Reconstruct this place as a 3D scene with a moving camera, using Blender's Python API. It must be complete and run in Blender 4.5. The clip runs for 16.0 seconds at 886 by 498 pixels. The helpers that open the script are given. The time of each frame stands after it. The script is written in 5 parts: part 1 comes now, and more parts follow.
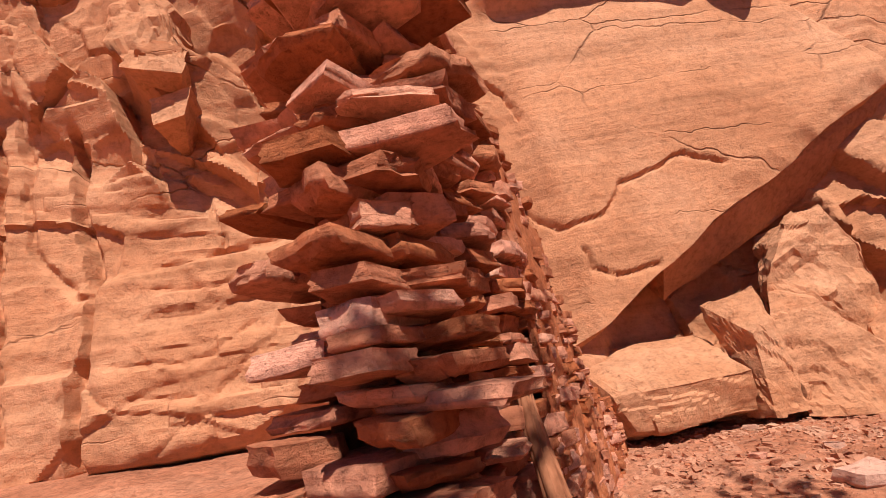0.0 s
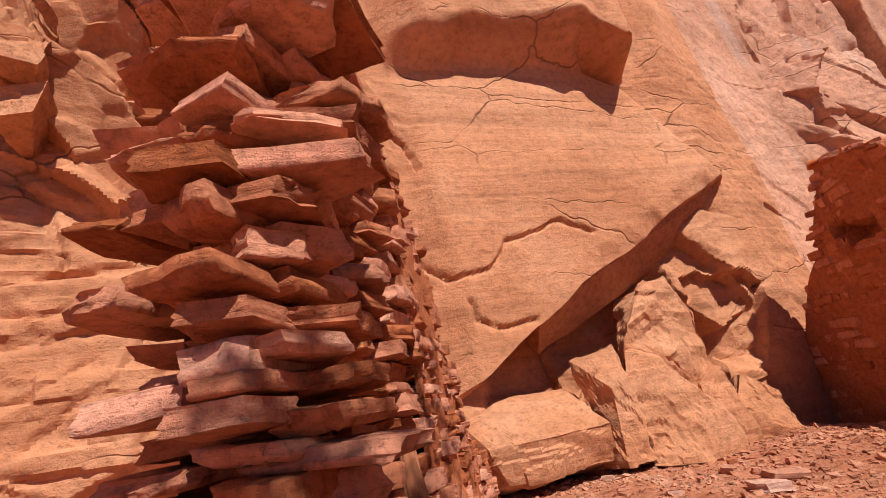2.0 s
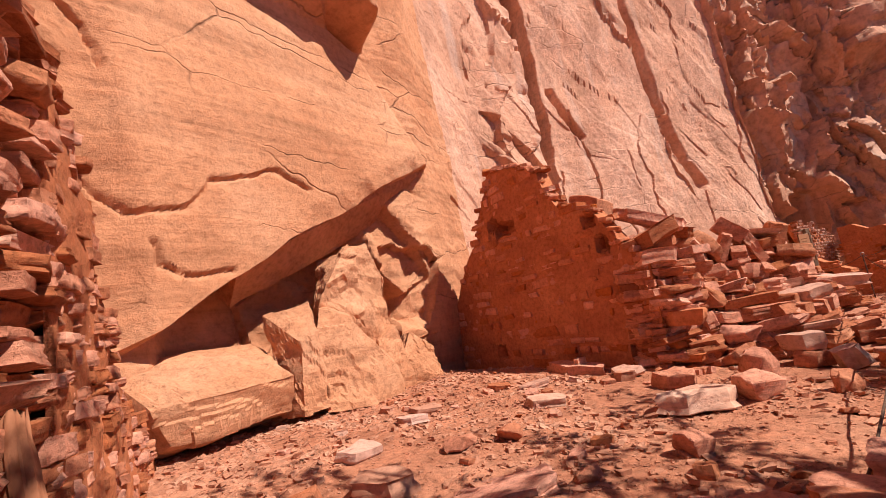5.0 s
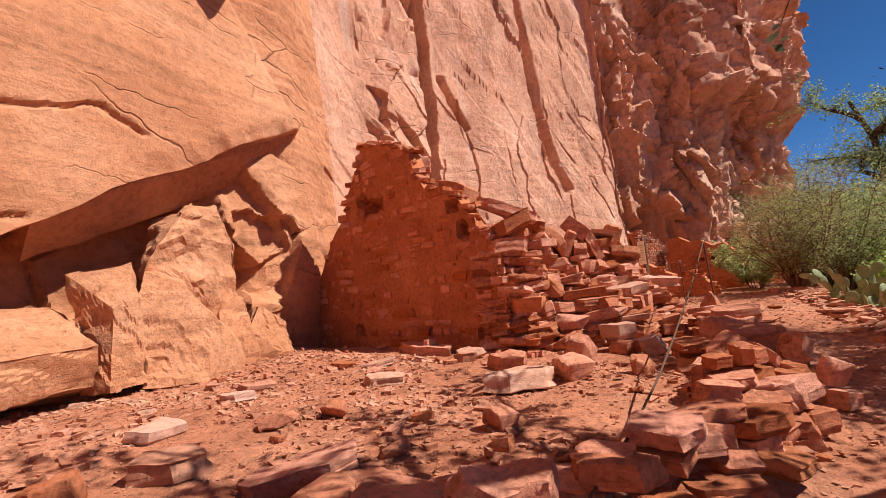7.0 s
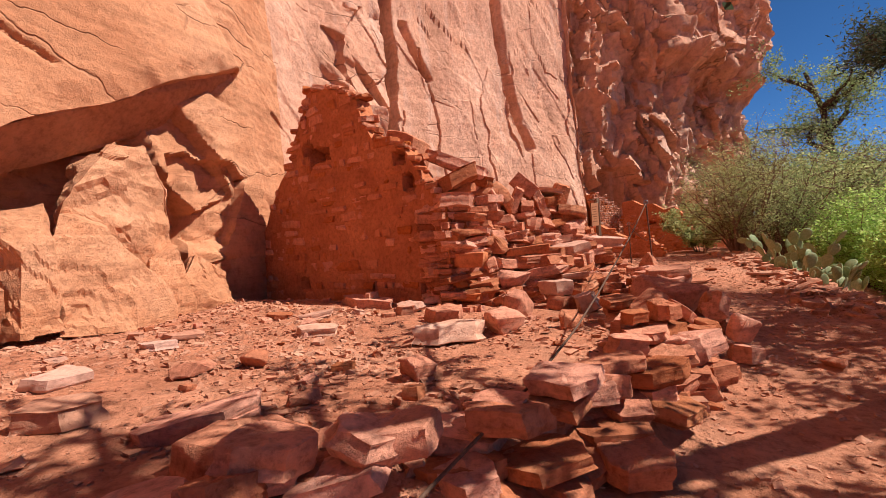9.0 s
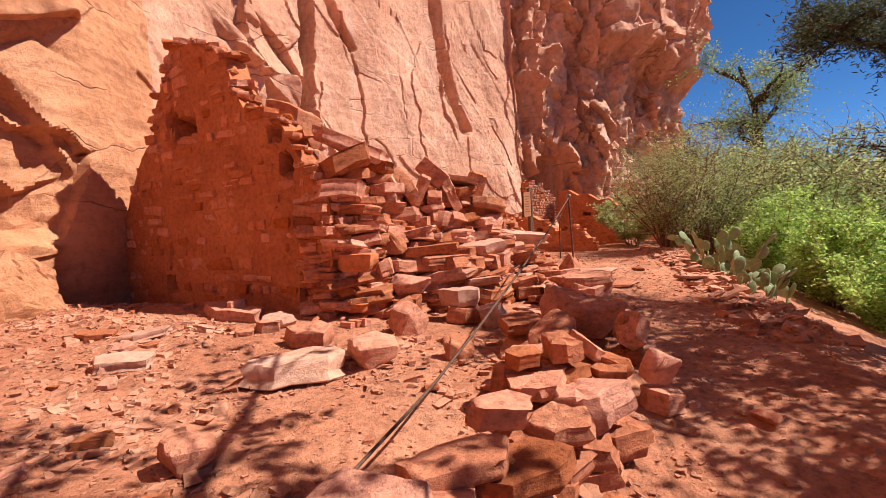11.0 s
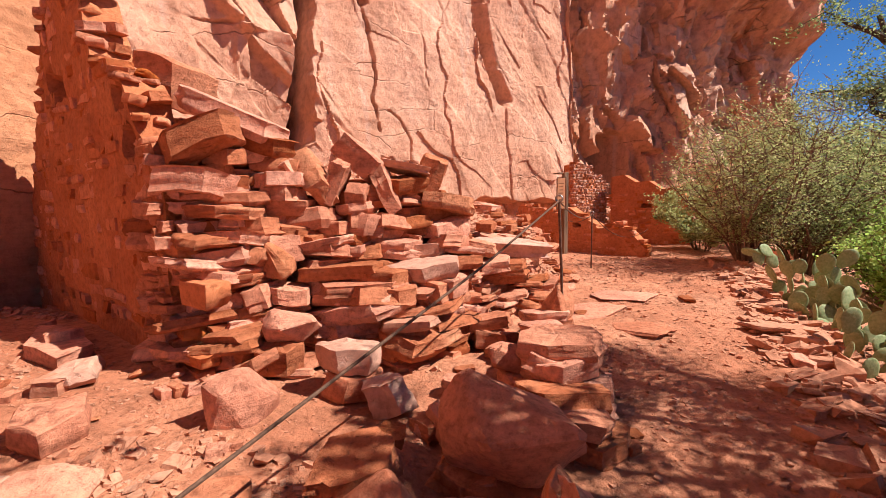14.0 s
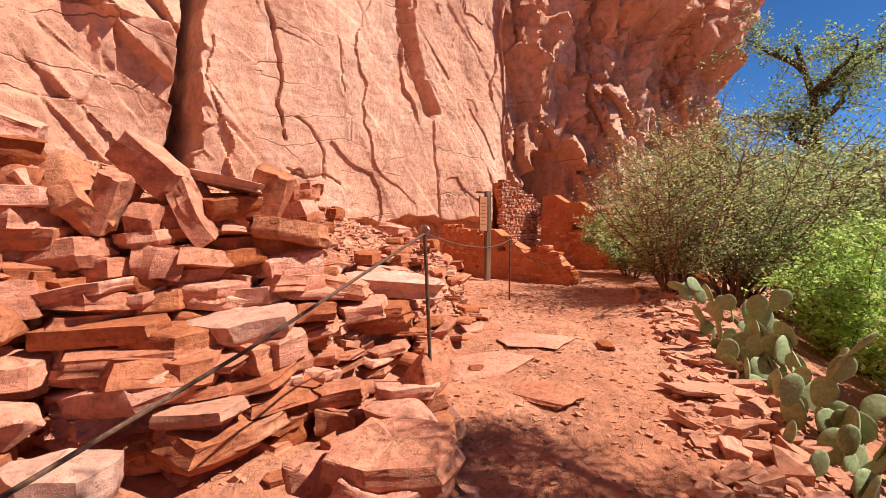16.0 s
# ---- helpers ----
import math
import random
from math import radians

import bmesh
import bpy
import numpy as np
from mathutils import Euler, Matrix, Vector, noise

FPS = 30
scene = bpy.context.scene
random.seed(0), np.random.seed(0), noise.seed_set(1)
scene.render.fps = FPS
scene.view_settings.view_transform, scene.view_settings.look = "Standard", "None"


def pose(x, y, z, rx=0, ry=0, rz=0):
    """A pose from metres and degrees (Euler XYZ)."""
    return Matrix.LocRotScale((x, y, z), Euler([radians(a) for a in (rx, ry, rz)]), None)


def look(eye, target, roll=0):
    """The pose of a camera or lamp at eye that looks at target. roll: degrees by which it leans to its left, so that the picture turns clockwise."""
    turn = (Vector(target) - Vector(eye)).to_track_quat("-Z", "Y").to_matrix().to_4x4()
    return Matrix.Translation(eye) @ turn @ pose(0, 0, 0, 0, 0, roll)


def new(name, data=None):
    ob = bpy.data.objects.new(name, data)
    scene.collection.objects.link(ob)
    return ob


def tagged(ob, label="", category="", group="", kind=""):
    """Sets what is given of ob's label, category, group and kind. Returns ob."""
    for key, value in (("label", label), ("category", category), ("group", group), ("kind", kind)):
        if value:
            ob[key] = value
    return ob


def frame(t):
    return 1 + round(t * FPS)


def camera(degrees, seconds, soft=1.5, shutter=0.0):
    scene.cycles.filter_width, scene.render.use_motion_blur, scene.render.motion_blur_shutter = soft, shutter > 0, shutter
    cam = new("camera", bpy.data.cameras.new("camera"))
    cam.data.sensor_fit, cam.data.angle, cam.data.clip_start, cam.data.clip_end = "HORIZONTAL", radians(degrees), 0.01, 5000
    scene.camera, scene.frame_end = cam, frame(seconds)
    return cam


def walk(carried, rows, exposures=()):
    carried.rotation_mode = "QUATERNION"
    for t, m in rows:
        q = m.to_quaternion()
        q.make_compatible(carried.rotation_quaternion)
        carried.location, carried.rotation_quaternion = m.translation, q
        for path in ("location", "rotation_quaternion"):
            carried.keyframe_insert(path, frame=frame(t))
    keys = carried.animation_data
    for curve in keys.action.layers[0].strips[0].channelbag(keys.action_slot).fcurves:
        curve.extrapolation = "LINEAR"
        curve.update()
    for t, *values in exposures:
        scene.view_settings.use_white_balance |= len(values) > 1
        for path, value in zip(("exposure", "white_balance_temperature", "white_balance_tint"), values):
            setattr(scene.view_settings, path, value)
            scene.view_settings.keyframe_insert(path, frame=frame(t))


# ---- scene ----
cam = camera(89.0, 16.0, 0.6)
PATH = [
    (0, (-0.222, -0.184, 1.386), (-0.052, 1.728, 1.949), -9.7),
    (0.5, (-0.225, -0.172, 1.39), (0.024, 1.722, 1.98), -8.0),
    (1, (-0.238, -0.155, 1.393), (0.171, 1.696, 2.028), -8.3),
    (1.5, (-0.25, -0.134, 1.393), (0.281, 1.675, 2.062), -8.9),
    (2, (-0.247, -0.124, 1.392), (0.422, 1.634, 2.071), -9.9),
    (2.5, (-0.244, -0.123, 1.388), (0.538, 1.585, 2.075), -10.4),
    (3, (-0.234, -0.097, 1.38), (0.762, 1.51, 2.032), -10.3),
    (3.5, (-0.219, -0.085, 1.368), (1.023, 1.387, 1.906), -10.4),
    (4, (-0.201, -0.083, 1.358), (1.206, 1.268, 1.797), -11.0),
    (4.5, (-0.193, -0.101, 1.35), (1.336, 1.13, 1.732), -10.9),
    (5, (-0.191, -0.105, 1.347), (1.444, 1.005, 1.655), -9.3),
    (7.3, (0.179, -0.419, 1.199), (2.058, 0.246, 1.368), -5.3),
    (7.5, (0.195, -0.454, 1.2), (2.08, 0.196, 1.36), -5.0),
    (8, (0.224, -0.516, 1.158), (2.124, 0.101, 1.263), -4.5),
    (8.5, (0.238, -0.588, 1.122), (2.146, 0.012, 1.119), -4.1),
    (9, (0.341, -0.633, 1.127), (2.255, -0.053, 1.108), -4.1),
    (9.5, (0.611, -0.698, 1.145), (2.56, -0.25, 1.113), -3.8),
    (9.7, (0.711, -0.749, 1.156), (2.677, -0.38, 1.119), -3.6),
    (11.8, (2.17, -1.447, 1.353), (4.123, -1.043, 1.199), -2.4),
    (12, (2.339, -1.576, 1.374), (4.289, -1.157, 1.226), -1.6),
    (12.5, (2.733, -1.787, 1.447), (4.675, -1.338, 1.289), -1.4),
    (13, (3.222, -1.836, 1.484), (5.162, -1.372, 1.33), -1.0),
    (13.5, (3.547, -1.913, 1.511), (5.471, -1.39, 1.346), -0.6),
    (14, (3.736, -1.995, 1.531), (5.604, -1.311, 1.321), -0.9),
    (14.5, (4.015, -2.0, 1.559), (5.879, -1.302, 1.364), -1.1),
    (15, (4.361, -2.043, 1.614), (6.25, -1.404, 1.453), -1.0),
    (15.5, (4.74, -2.24, 1.621), (6.673, -1.75, 1.469), -0.4),
    (16, (4.967, -2.384, 1.632), (6.902, -1.904, 1.483), 0.1),
]
walk(cam, [(t, look(eye, target, roll)) for t, eye, target, roll in PATH], [(0, 0.13), (1, 0.11), (2, 0.02), (2.5, -0.06), (3, 0.06), (3.5, 0.26), (4, 0.31), (5, 0.3), (7.5, 0.24), (9, 0.3), (12, 0.57), (16, 0.61)])

# ---- world and sun ----
SUN = Vector((0.15, -0.95, 1.15)).normalized()
world = bpy.data.worlds.new("world")
scene.world = world
world.use_nodes = True
_n = world.node_tree.nodes
_sky = _n.new("ShaderNodeTexSky")
_sky.sky_type, _sky.sun_disc = "NISHITA", False
_sky.sun_elevation, _sky.sun_rotation = math.asin(SUN.z), math.atan2(SUN.x, SUN.y)
_sky.altitude, _sky.air_density, _sky.dust_density, _sky.ozone_density = 1800.0, 0.6, 0.0, 6.0
_deep = _n.new("ShaderNodeHueSaturation")
_deep.inputs["Saturation"].default_value = 1.15
world.node_tree.links.new(_sky.outputs[0], _deep.inputs["Color"])
world.node_tree.links.new(_deep.outputs[0], _n["Background"].inputs[0])
_n["Background"].inputs[1].default_value = 0.09
sun = new("sun", bpy.data.lights.new("sun", "SUN"))
sun.data.energy, sun.data.angle, sun.data.color = 5.8, radians(0.53), (1.0, 0.95, 0.87)
sun.matrix_world = look(SUN * 40, (0, 0, 0))


# ---- materials ----
def mat_new(name, rough=0.9):
    m = bpy.data.materials.new(name)
    m.use_nodes = True
    b = m.node_tree.nodes["Principled BSDF"]
    b.inputs["Roughness"].default_value = rough
    b.inputs["Specular IOR Level"].default_value = 0.2
    return m, m.node_tree.nodes, m.node_tree.links, b


def ramp_node(n, stops):
    r = n.new("ShaderNodeValToRGB")
    while len(r.color_ramp.elements) < len(stops):
        r.color_ramp.elements.new(0.5)
    for e, (p, c) in zip(r.color_ramp.elements, stops):
        e.position, e.color = p, (*c, 1)
    return r


def mixer(n, l, kind, fac, a, b):
    x = n.new("ShaderNodeMix")
    x.data_type, x.blend_type = "RGBA", kind
    for sock, v in ((x.inputs[0], fac), (x.inputs[6], a), (x.inputs[7], b)):
        if hasattr(v, "is_output"):
            l.new(v, sock)
        elif isinstance(v, tuple):
            sock.default_value = (*v, 1)
        else:
            sock.default_value = v
    return x.outputs[2]


def rock_mat(name, stops, scale=1.0, band=(0.3, 0.3, 6.0), banding=0.35, bump=0.02, own=False, tint=(0.66, 1.25), contrast=0.8, cracks=0.0, streaks=0.0, pits=0.3, dark=(0.16, 0.07, 0.04), varnish=0.25):
    """Sandstone: two noises, bedding bands, dark varnish spots, fine relief. own: each piece takes a tint of its own."""
    m, n, l, b = mat_new(name)
    co = n.new("ShaderNodeNewGeometry").outputs["Position"]
    if own:
        info = n.new("ShaderNodeObjectInfo")
        off = n.new("ShaderNodeVectorMath")
        off.operation = "MULTIPLY_ADD"
        l.new(info.outputs["Random"], off.inputs[0])
        off.inputs[1].default_value = (37, 17, 53)
        l.new(co, off.inputs[2])
        co = off.outputs[0]

    def nz(sc, det, rough=0.6, vec=co):
        t = n.new("ShaderNodeTexNoise")
        t.inputs["Scale"].default_value, t.inputs["Detail"].default_value, t.inputs["Roughness"].default_value = sc, det, rough
        l.new(vec, t.inputs["Vector"])
        return t.outputs["Fac"]
    big = nz(0.55 * scale, 5)
    fine = nz(9 * scale, 6, 0.7)
    grain = nz(90 * scale, 3, 0.7)
    mp = n.new("ShaderNodeMapping")
    mp.inputs["Scale"].default_value = band
    l.new(co, mp.inputs["Vector"])
    strat = nz(1.6 * scale, 6, 0.62, mp.outputs[0])
    r = ramp_node(n, stops)
    l.new(big, r.inputs[0])
    col = r.outputs[0]
    sr = ramp_node(n, [(0.32, (0.62, 0.58, 0.55)), (0.5, (1, 1, 1)), (0.7, (1.18, 1.15, 1.12))])
    l.new(strat, sr.inputs[0])
    col = mixer(n, l, "MULTIPLY", banding * 2, col, sr.outputs[0])
    fr = ramp_node(n, [(0.3, (0.58, 0.53, 0.5)), (0.5, (1.0, 1.0, 1.0)), (0.72, (1.24, 1.22, 1.2))])
    l.new(fine, fr.inputs[0])
    col = mixer(n, l, "MULTIPLY", contrast, col, fr.outputs[0])
    vr = ramp_node(n, [(0.6, (0, 0, 0)), (0.78, (1, 1, 1))])
    l.new(nz(1.9 * scale, 8, 0.68), vr.inputs[0])
    mul = n.new("ShaderNodeMath")
    mul.operation = "MULTIPLY"
    l.new(vr.outputs[0], mul.inputs[0])
    mul.inputs[1].default_value = varnish
    col = mixer(n, l, "MIX", mul.outputs[0], col, dark)
    vor = None
    if cracks:
        wn = n.new("ShaderNodeTexNoise")
        wn.inputs["Scale"].default_value, wn.inputs["Detail"].default_value = 2.2, 5
        l.new(co, wn.inputs["Vector"])
        wv = n.new("ShaderNodeVectorMath")
        wv.operation = "MULTIPLY_ADD"
        l.new(wn.outputs["Color"], wv.inputs[0])
        wv.inputs[1].default_value = (0.34, 0.34, 0.3)
        l.new(co, wv.inputs[2])
        cm = n.new("ShaderNodeMapping")
        cm.inputs["Scale"].default_value = (0.34, 0.34, 1.05)
        cm.inputs["Rotation"].default_value = (0.12, 0.3, 0.0)
        l.new(wv.outputs[0], cm.inputs["Vector"])
        vt = n.new("ShaderNodeTexVoronoi")
        vt.feature = "DISTANCE_TO_EDGE"
        vt.inputs["Scale"].default_value = 1.0
        l.new(cm.outputs[0], vt.inputs["Vector"])
        cr = ramp_node(n, [(0.0, (1, 1, 1)), (0.011, (0, 0, 0))])
        l.new(vt.outputs["Distance"], cr.inputs[0])
        mk = ramp_node(n, [(0.52, (0, 0, 0)), (0.6, (1, 1, 1))])
        l.new(nz(0.5, 3), mk.inputs[0])
        vm = n.new("ShaderNodeMath")
        vm.operation = "MULTIPLY"
        l.new(cr.outputs[0], vm.inputs[0])
        l.new(mk.outputs[0], vm.inputs[1])
        vc = n.new("ShaderNodeMath")
        vc.operation = "MULTIPLY"
        l.new(vm.outputs[0], vc.inputs[0])
        vc.inputs[1].default_value = cracks
        col = mixer(n, l, "MIX", vc.outputs[0], col, dark)
        vor = vm.outputs[0]
    if streaks:
        sm = n.new("ShaderNodeMapping")
        sm.inputs["Scale"].default_value = (1.6, 1.6, 0.09)
        l.new(co, sm.inputs["Vector"])
        sp = ramp_node(n, [(0.58, (0, 0, 0)), (0.72, (1, 1, 1))])
        l.new(nz(1.0, 6, 0.6, sm.outputs[0]), sp.inputs[0])
        sf = n.new("ShaderNodeMath")
        sf.operation = "MULTIPLY"
        l.new(sp.outputs[0], sf.inputs[0])
        sf.inputs[1].default_value = streaks
        col = mixer(n, l, "MIX", sf.outputs[0], col, (0.60, 0.47, 0.41))
    if own:
        hs = n.new("ShaderNodeHueSaturation")
        mr = n.new("ShaderNodeMapRange")
        mr.inputs[3].default_value, mr.inputs[4].default_value = tint
        l.new(info.outputs["Random"], mr.inputs[0])
        l.new(mr.outputs[0], hs.inputs["Value"])
        ms = n.new("ShaderNodeMapRange")
        ms.inputs[3].default_value, ms.inputs[4].default_value = 1.1, 0.85
        l.new(info.outputs["Random"], ms.inputs[0])
        l.new(ms.outputs[0], hs.inputs["Saturation"])
        l.new(col, hs.inputs["Color"])
        col = hs.outputs[0]
    l.new(col, b.inputs["Base Color"])
    ad = n.new("ShaderNodeMath")
    ad.operation = "MULTIPLY_ADD"
    l.new(grain, ad.inputs[0])
    ad.inputs[1].default_value = 0.2
    l.new(fine, ad.inputs[2])
    ad2 = n.new("ShaderNodeMath")
    ad2.operation = "ADD"
    l.new(ad.outputs[0], ad2.inputs[0])
    l.new(strat, ad2.inputs[1])
    height = ad2.outputs[0]
    pit = ramp_node(n, [(0.30, (0, 0, 0)), (0.42, (1, 1, 1))])
    l.new(nz(26 * scale, 4, 0.75), pit.inputs[0])
    ap = n.new("ShaderNodeMath")
    ap.operation = "MULTIPLY_ADD"
    l.new(pit.outputs[0], ap.inputs[0])
    ap.inputs[1].default_value = pits
    l.new(height, ap.inputs[2])
    height = ap.outputs[0]
    if vor is not None:
        sb = n.new("ShaderNodeMath")
        sb.operation = "MULTIPLY_ADD"
        l.new(vor, sb.inputs[0])
        sb.inputs[1].default_value = -0.9
        l.new(height, sb.inputs[2])
        height = sb.outputs[0]
    bp = n.new("ShaderNodeBump")
    bp.inputs["Strength"].default_value, bp.inputs["Distance"].default_value = 0.95, bump
    l.new(height, bp.inputs["Height"])
    l.new(bp.outputs[0], b.inputs["Normal"])
    return m


M_CLIFF = rock_mat("sandstone_cliff", [(0.3, (0.465, 0.188, 0.092)), (0.5, (0.56, 0.246, 0.127)), (0.7, (0.625, 0.305, 0.172))], 1.0, (0.12, 0.12, 2.6), 0.3, 0.03, contrast=0.62, cracks=0.5, pits=0.2)
M_BLOCK = rock_mat("sandstone_block", [(0.3, (0.465, 0.188, 0.092)), (0.5, (0.56, 0.246, 0.127)), (0.7, (0.625, 0.305, 0.172))], 1.3, (0.4, 0.4, 3.0), 0.25, 0.035, contrast=0.75, pits=0.3)
M_ROSE = rock_mat("rose_cliff", [(0.3, (0.50, 0.235, 0.145)), (0.5, (0.60, 0.305, 0.20)), (0.7, (0.66, 0.37, 0.26))], 0.8, (0.9, 0.9, 0.5), 0.3, 0.04, varnish=0.3, contrast=0.75, cracks=0.35, streaks=0.35, pits=0.3)
M_FAR = rock_mat("varnished_cliff", [(0.3, (0.48, 0.215, 0.125)), (0.5, (0.62, 0.31, 0.20)), (0.7, (0.70, 0.42, 0.30))], 0.5, (1.2, 1.2, 0.25), 0.4, 0.08, dark=(0.09, 0.055, 0.045), varnish=0.6, contrast=0.8, cracks=0.6, streaks=0.45)
M_STONE = rock_mat("slab_stone", [(0.3, (0.39, 0.128, 0.064)), (0.5, (0.52, 0.185, 0.098)), (0.7, (0.61, 0.258, 0.145))], 2.2, (0.7, 0.7, 4), 0.35, 0.018, own=True, contrast=1.0, varnish=0.15, tint=(0.72, 1.28))
M_MUD = rock_mat("mud_mortar", [(0.3, (0.42, 0.13, 0.056)), (0.5, (0.52, 0.17, 0.073)), (0.7, (0.59, 0.215, 0.098))], 2.2, (1, 1, 1.5), 0.2, 0.02)
M_MUDSTONE = rock_mat("mud_washed_stone", [(0.3, (0.44, 0.135, 0.06)), (0.5, (0.54, 0.175, 0.075)), (0.7, (0.6, 0.215, 0.10))], 1.8, (1, 1, 2), 0.2, 0.014, own=True, tint=(0.8, 1.25))
M_EARTH = rock_mat("red_earth", [(0.3, (0.41, 0.15, 0.08)), (0.5, (0.51, 0.205, 0.115)), (0.7, (0.58, 0.265, 0.16))], 1.5, (1, 1, 1), 0.3, 0.035, varnish=0.2, contrast=1.0)
M_PALE = rock_mat("pale_sandstone", [(0.3, (0.50, 0.225, 0.15)), (0.5, (0.59, 0.295, 0.20)), (0.7, (0.66, 0.37, 0.27))], 1.5, (1, 1, 3), 0.2, 0.014, own=True, tint=(0.78, 1.05))
M_WHITE = rock_mat("bleached_sandstone", [(0.3, (0.52, 0.26, 0.175)), (0.5, (0.60, 0.33, 0.23)), (0.7, (0.67, 0.42, 0.32))], 1.5, (1, 1, 3), 0.2, 0.014)
M_GRAVEL = rock_mat("gravel_stone", [(0.3, (0.40, 0.165, 0.095)), (0.5, (0.51, 0.23, 0.14)), (0.7, (0.60, 0.32, 0.21))], 3.0, (1, 1, 1), 0.3, 0.01)


def plain_mat(name, c1, c2, scale=8.0, rough=0.8, metal=0.0, bump=0.004, glow=0.0, stretch=(1, 1, 1)):
    m, n, l, b = mat_new(name, rough)
    co = n.new("ShaderNodeTexCoord").outputs["Object"]
    mp = n.new("ShaderNodeMapping")
    mp.inputs["Scale"].default_value = stretch
    l.new(co, mp.inputs[0])
    t = n.new("ShaderNodeTexNoise")
    t.inputs["Scale"].default_value, t.inputs["Detail"].default_value = scale, 6
    l.new(mp.outputs[0], t.inputs["Vector"])
    r = ramp_node(n, [(0.3, c1), (0.7, c2)])
    l.new(t.outputs["Fac"], r.inputs[0])
    l.new(r.outputs[0], b.inputs["Base Color"])
    b.inputs["Metallic"].default_value = metal
    bp = n.new("ShaderNodeBump")
    bp.inputs["Distance"].default_value = bump
    l.new(t.outputs["Fac"], bp.inputs["Height"])
    l.new(bp.outputs[0], b.inputs["Normal"])
    return m


def leaf_mat(name, c1, c2, c3):
    m, n, l, b = mat_new(name, 0.8)
    g = n.new("ShaderNodeNewGeometry")
    r = ramp_node(n, [(0.0, c1), (0.55, c2), (1.0, c3)])
    l.new(g.outputs["Random Per Island"], r.inputs[0])
    l.new(r.outputs[0], b.inputs["Base Color"])
    tr = n.new("ShaderNodeBsdfTranslucent")
    l.new(r.outputs[0], tr.inputs["Color"])
    mx = n.new("ShaderNodeMixShader")
    mx.inputs[0].default_value = 0.55
    l.new(b.outputs[0], mx.inputs[1])
    l.new(tr.outputs[0], mx.inputs[2])
    l.new(mx.outputs[0], n["Material Output"].inputs[0])
    return m


M_BARK = plain_mat("dark_bark", (0.045, 0.03, 0.025), (0.13, 0.09, 0.07), 14, 0.95, bump=0.02, stretch=(1, 1, 0.25))
M_TWIG = plain_mat("brown_twig", (0.12, 0.06, 0.04), (0.26, 0.15, 0.10), 20, 0.9)
M_LEAF_SHRUB = leaf_mat("olive_leaf", (0.28, 0.31, 0.11), (0.42, 0.44, 0.18), (0.57, 0.55, 0.26))
M_LEAF_BRIGHT = leaf_mat("bright_leaf", (0.26, 0.39, 0.08), (0.42, 0.57, 0.14), (0.6, 0.68, 0.24))
M_LEAF_TREE = leaf_mat("tree_leaf", (0.15, 0.21, 0.075), (0.27, 0.34, 0.135), (0.42, 0.47, 0.21))
M_LEAF_JUN = leaf_mat("juniper_leaf", (0.04, 0.055, 0.03), (0.075, 0.09, 0.05), (0.13, 0.125, 0.07))
M_CACTUS = plain_mat("cactus_skin", (0.19, 0.235, 0.10), (0.32, 0.35, 0.185), 9, 0.6, bump=0.003)
M_STEEL = plain_mat("rusty_steel", (0.09, 0.045, 0.03), (0.2, 0.11, 0.08), 30, 0.6, 0.6, 0.001)
M_GALV = plain_mat("grey_steel", (0.28, 0.27, 0.26), (0.42, 0.41, 0.40), 30, 0.4, 0.8, 0.001)
M_ROPE = plain_mat("grey_rope", (0.07, 0.036, 0.024), (0.16, 0.085, 0.055), 60, 0.85, 0, 0.003)
M_WOOD = plain_mat("weathered_wood", (0.10, 0.055, 0.035), (0.24, 0.14, 0.09), 20, 0.9, bump=0.004, stretch=(1, 1, 0.1))
M_LOG = plain_mat("grey_log", (0.20, 0.068, 0.032), (0.42, 0.165, 0.085), 24, 0.9, bump=0.006, stretch=(1, 1, 0.1))
M_SIGN = plain_mat("sign_panel", (0.72, 0.67, 0.54), (0.8, 0.76, 0.63), 5, 0.5, bump=0.0005)
M_INK = plain_mat("sign_ink", (0.34, 0.3, 0.23), (0.42, 0.37, 0.29), 5, 0.6, bump=0.0)


# ---- numeric noise ----
def hashed(i, j, k, seed):
    h = (i.astype(np.uint32) * np.uint32(374761393) + j.astype(np.uint32) * np.uint32(668265263) + k.astype(np.uint32) * np.uint32(2246822519) + np.uint32(seed * 974711 + 12345))
    h = (h ^ (h >> np.uint32(13))) * np.uint32(1274126177)
    h = (h ^ (h >> np.uint32(16))) * np.uint32(2654435769)
    return ((h ^ (h >> np.uint32(15))) & np.uint32(0xFFFFFF)).astype(np.float64) / 0xFFFFFF


def vnoise(x, y, z, seed=0):
    x, y, z = np.broadcast_arrays(x, y, z)
    i, j, k = (np.floor(a).astype(np.int64) for a in (x, y, z))
    f, g, h = ((a - b) for a, b in ((x, i), (y, j), (z, k)))
    f, g, h = (a * a * a * (a * (a * 6 - 15) + 10) for a in (f, g, h))
    out = 0
    for a in (0, 1):
        for b in (0, 1):
            for c in (0, 1):
                w = (f if a else 1 - f) * (g if b else 1 - g) * (h if c else 1 - h)
                out = out + w * hashed(i + a, j + b, k + c, seed)
    return out * 2 - 1


def fbm(x, y, z, octaves=4, seed=0, gain=0.5):
    s, a, t = 0, 1.0, 0.0
    for o in range(octaves):
        s = s + a * vnoise(x * 2 ** o, y * 2 ** o, z * 2 ** o, seed + o * 7)
        t += a
        a *= gain
    return s / t


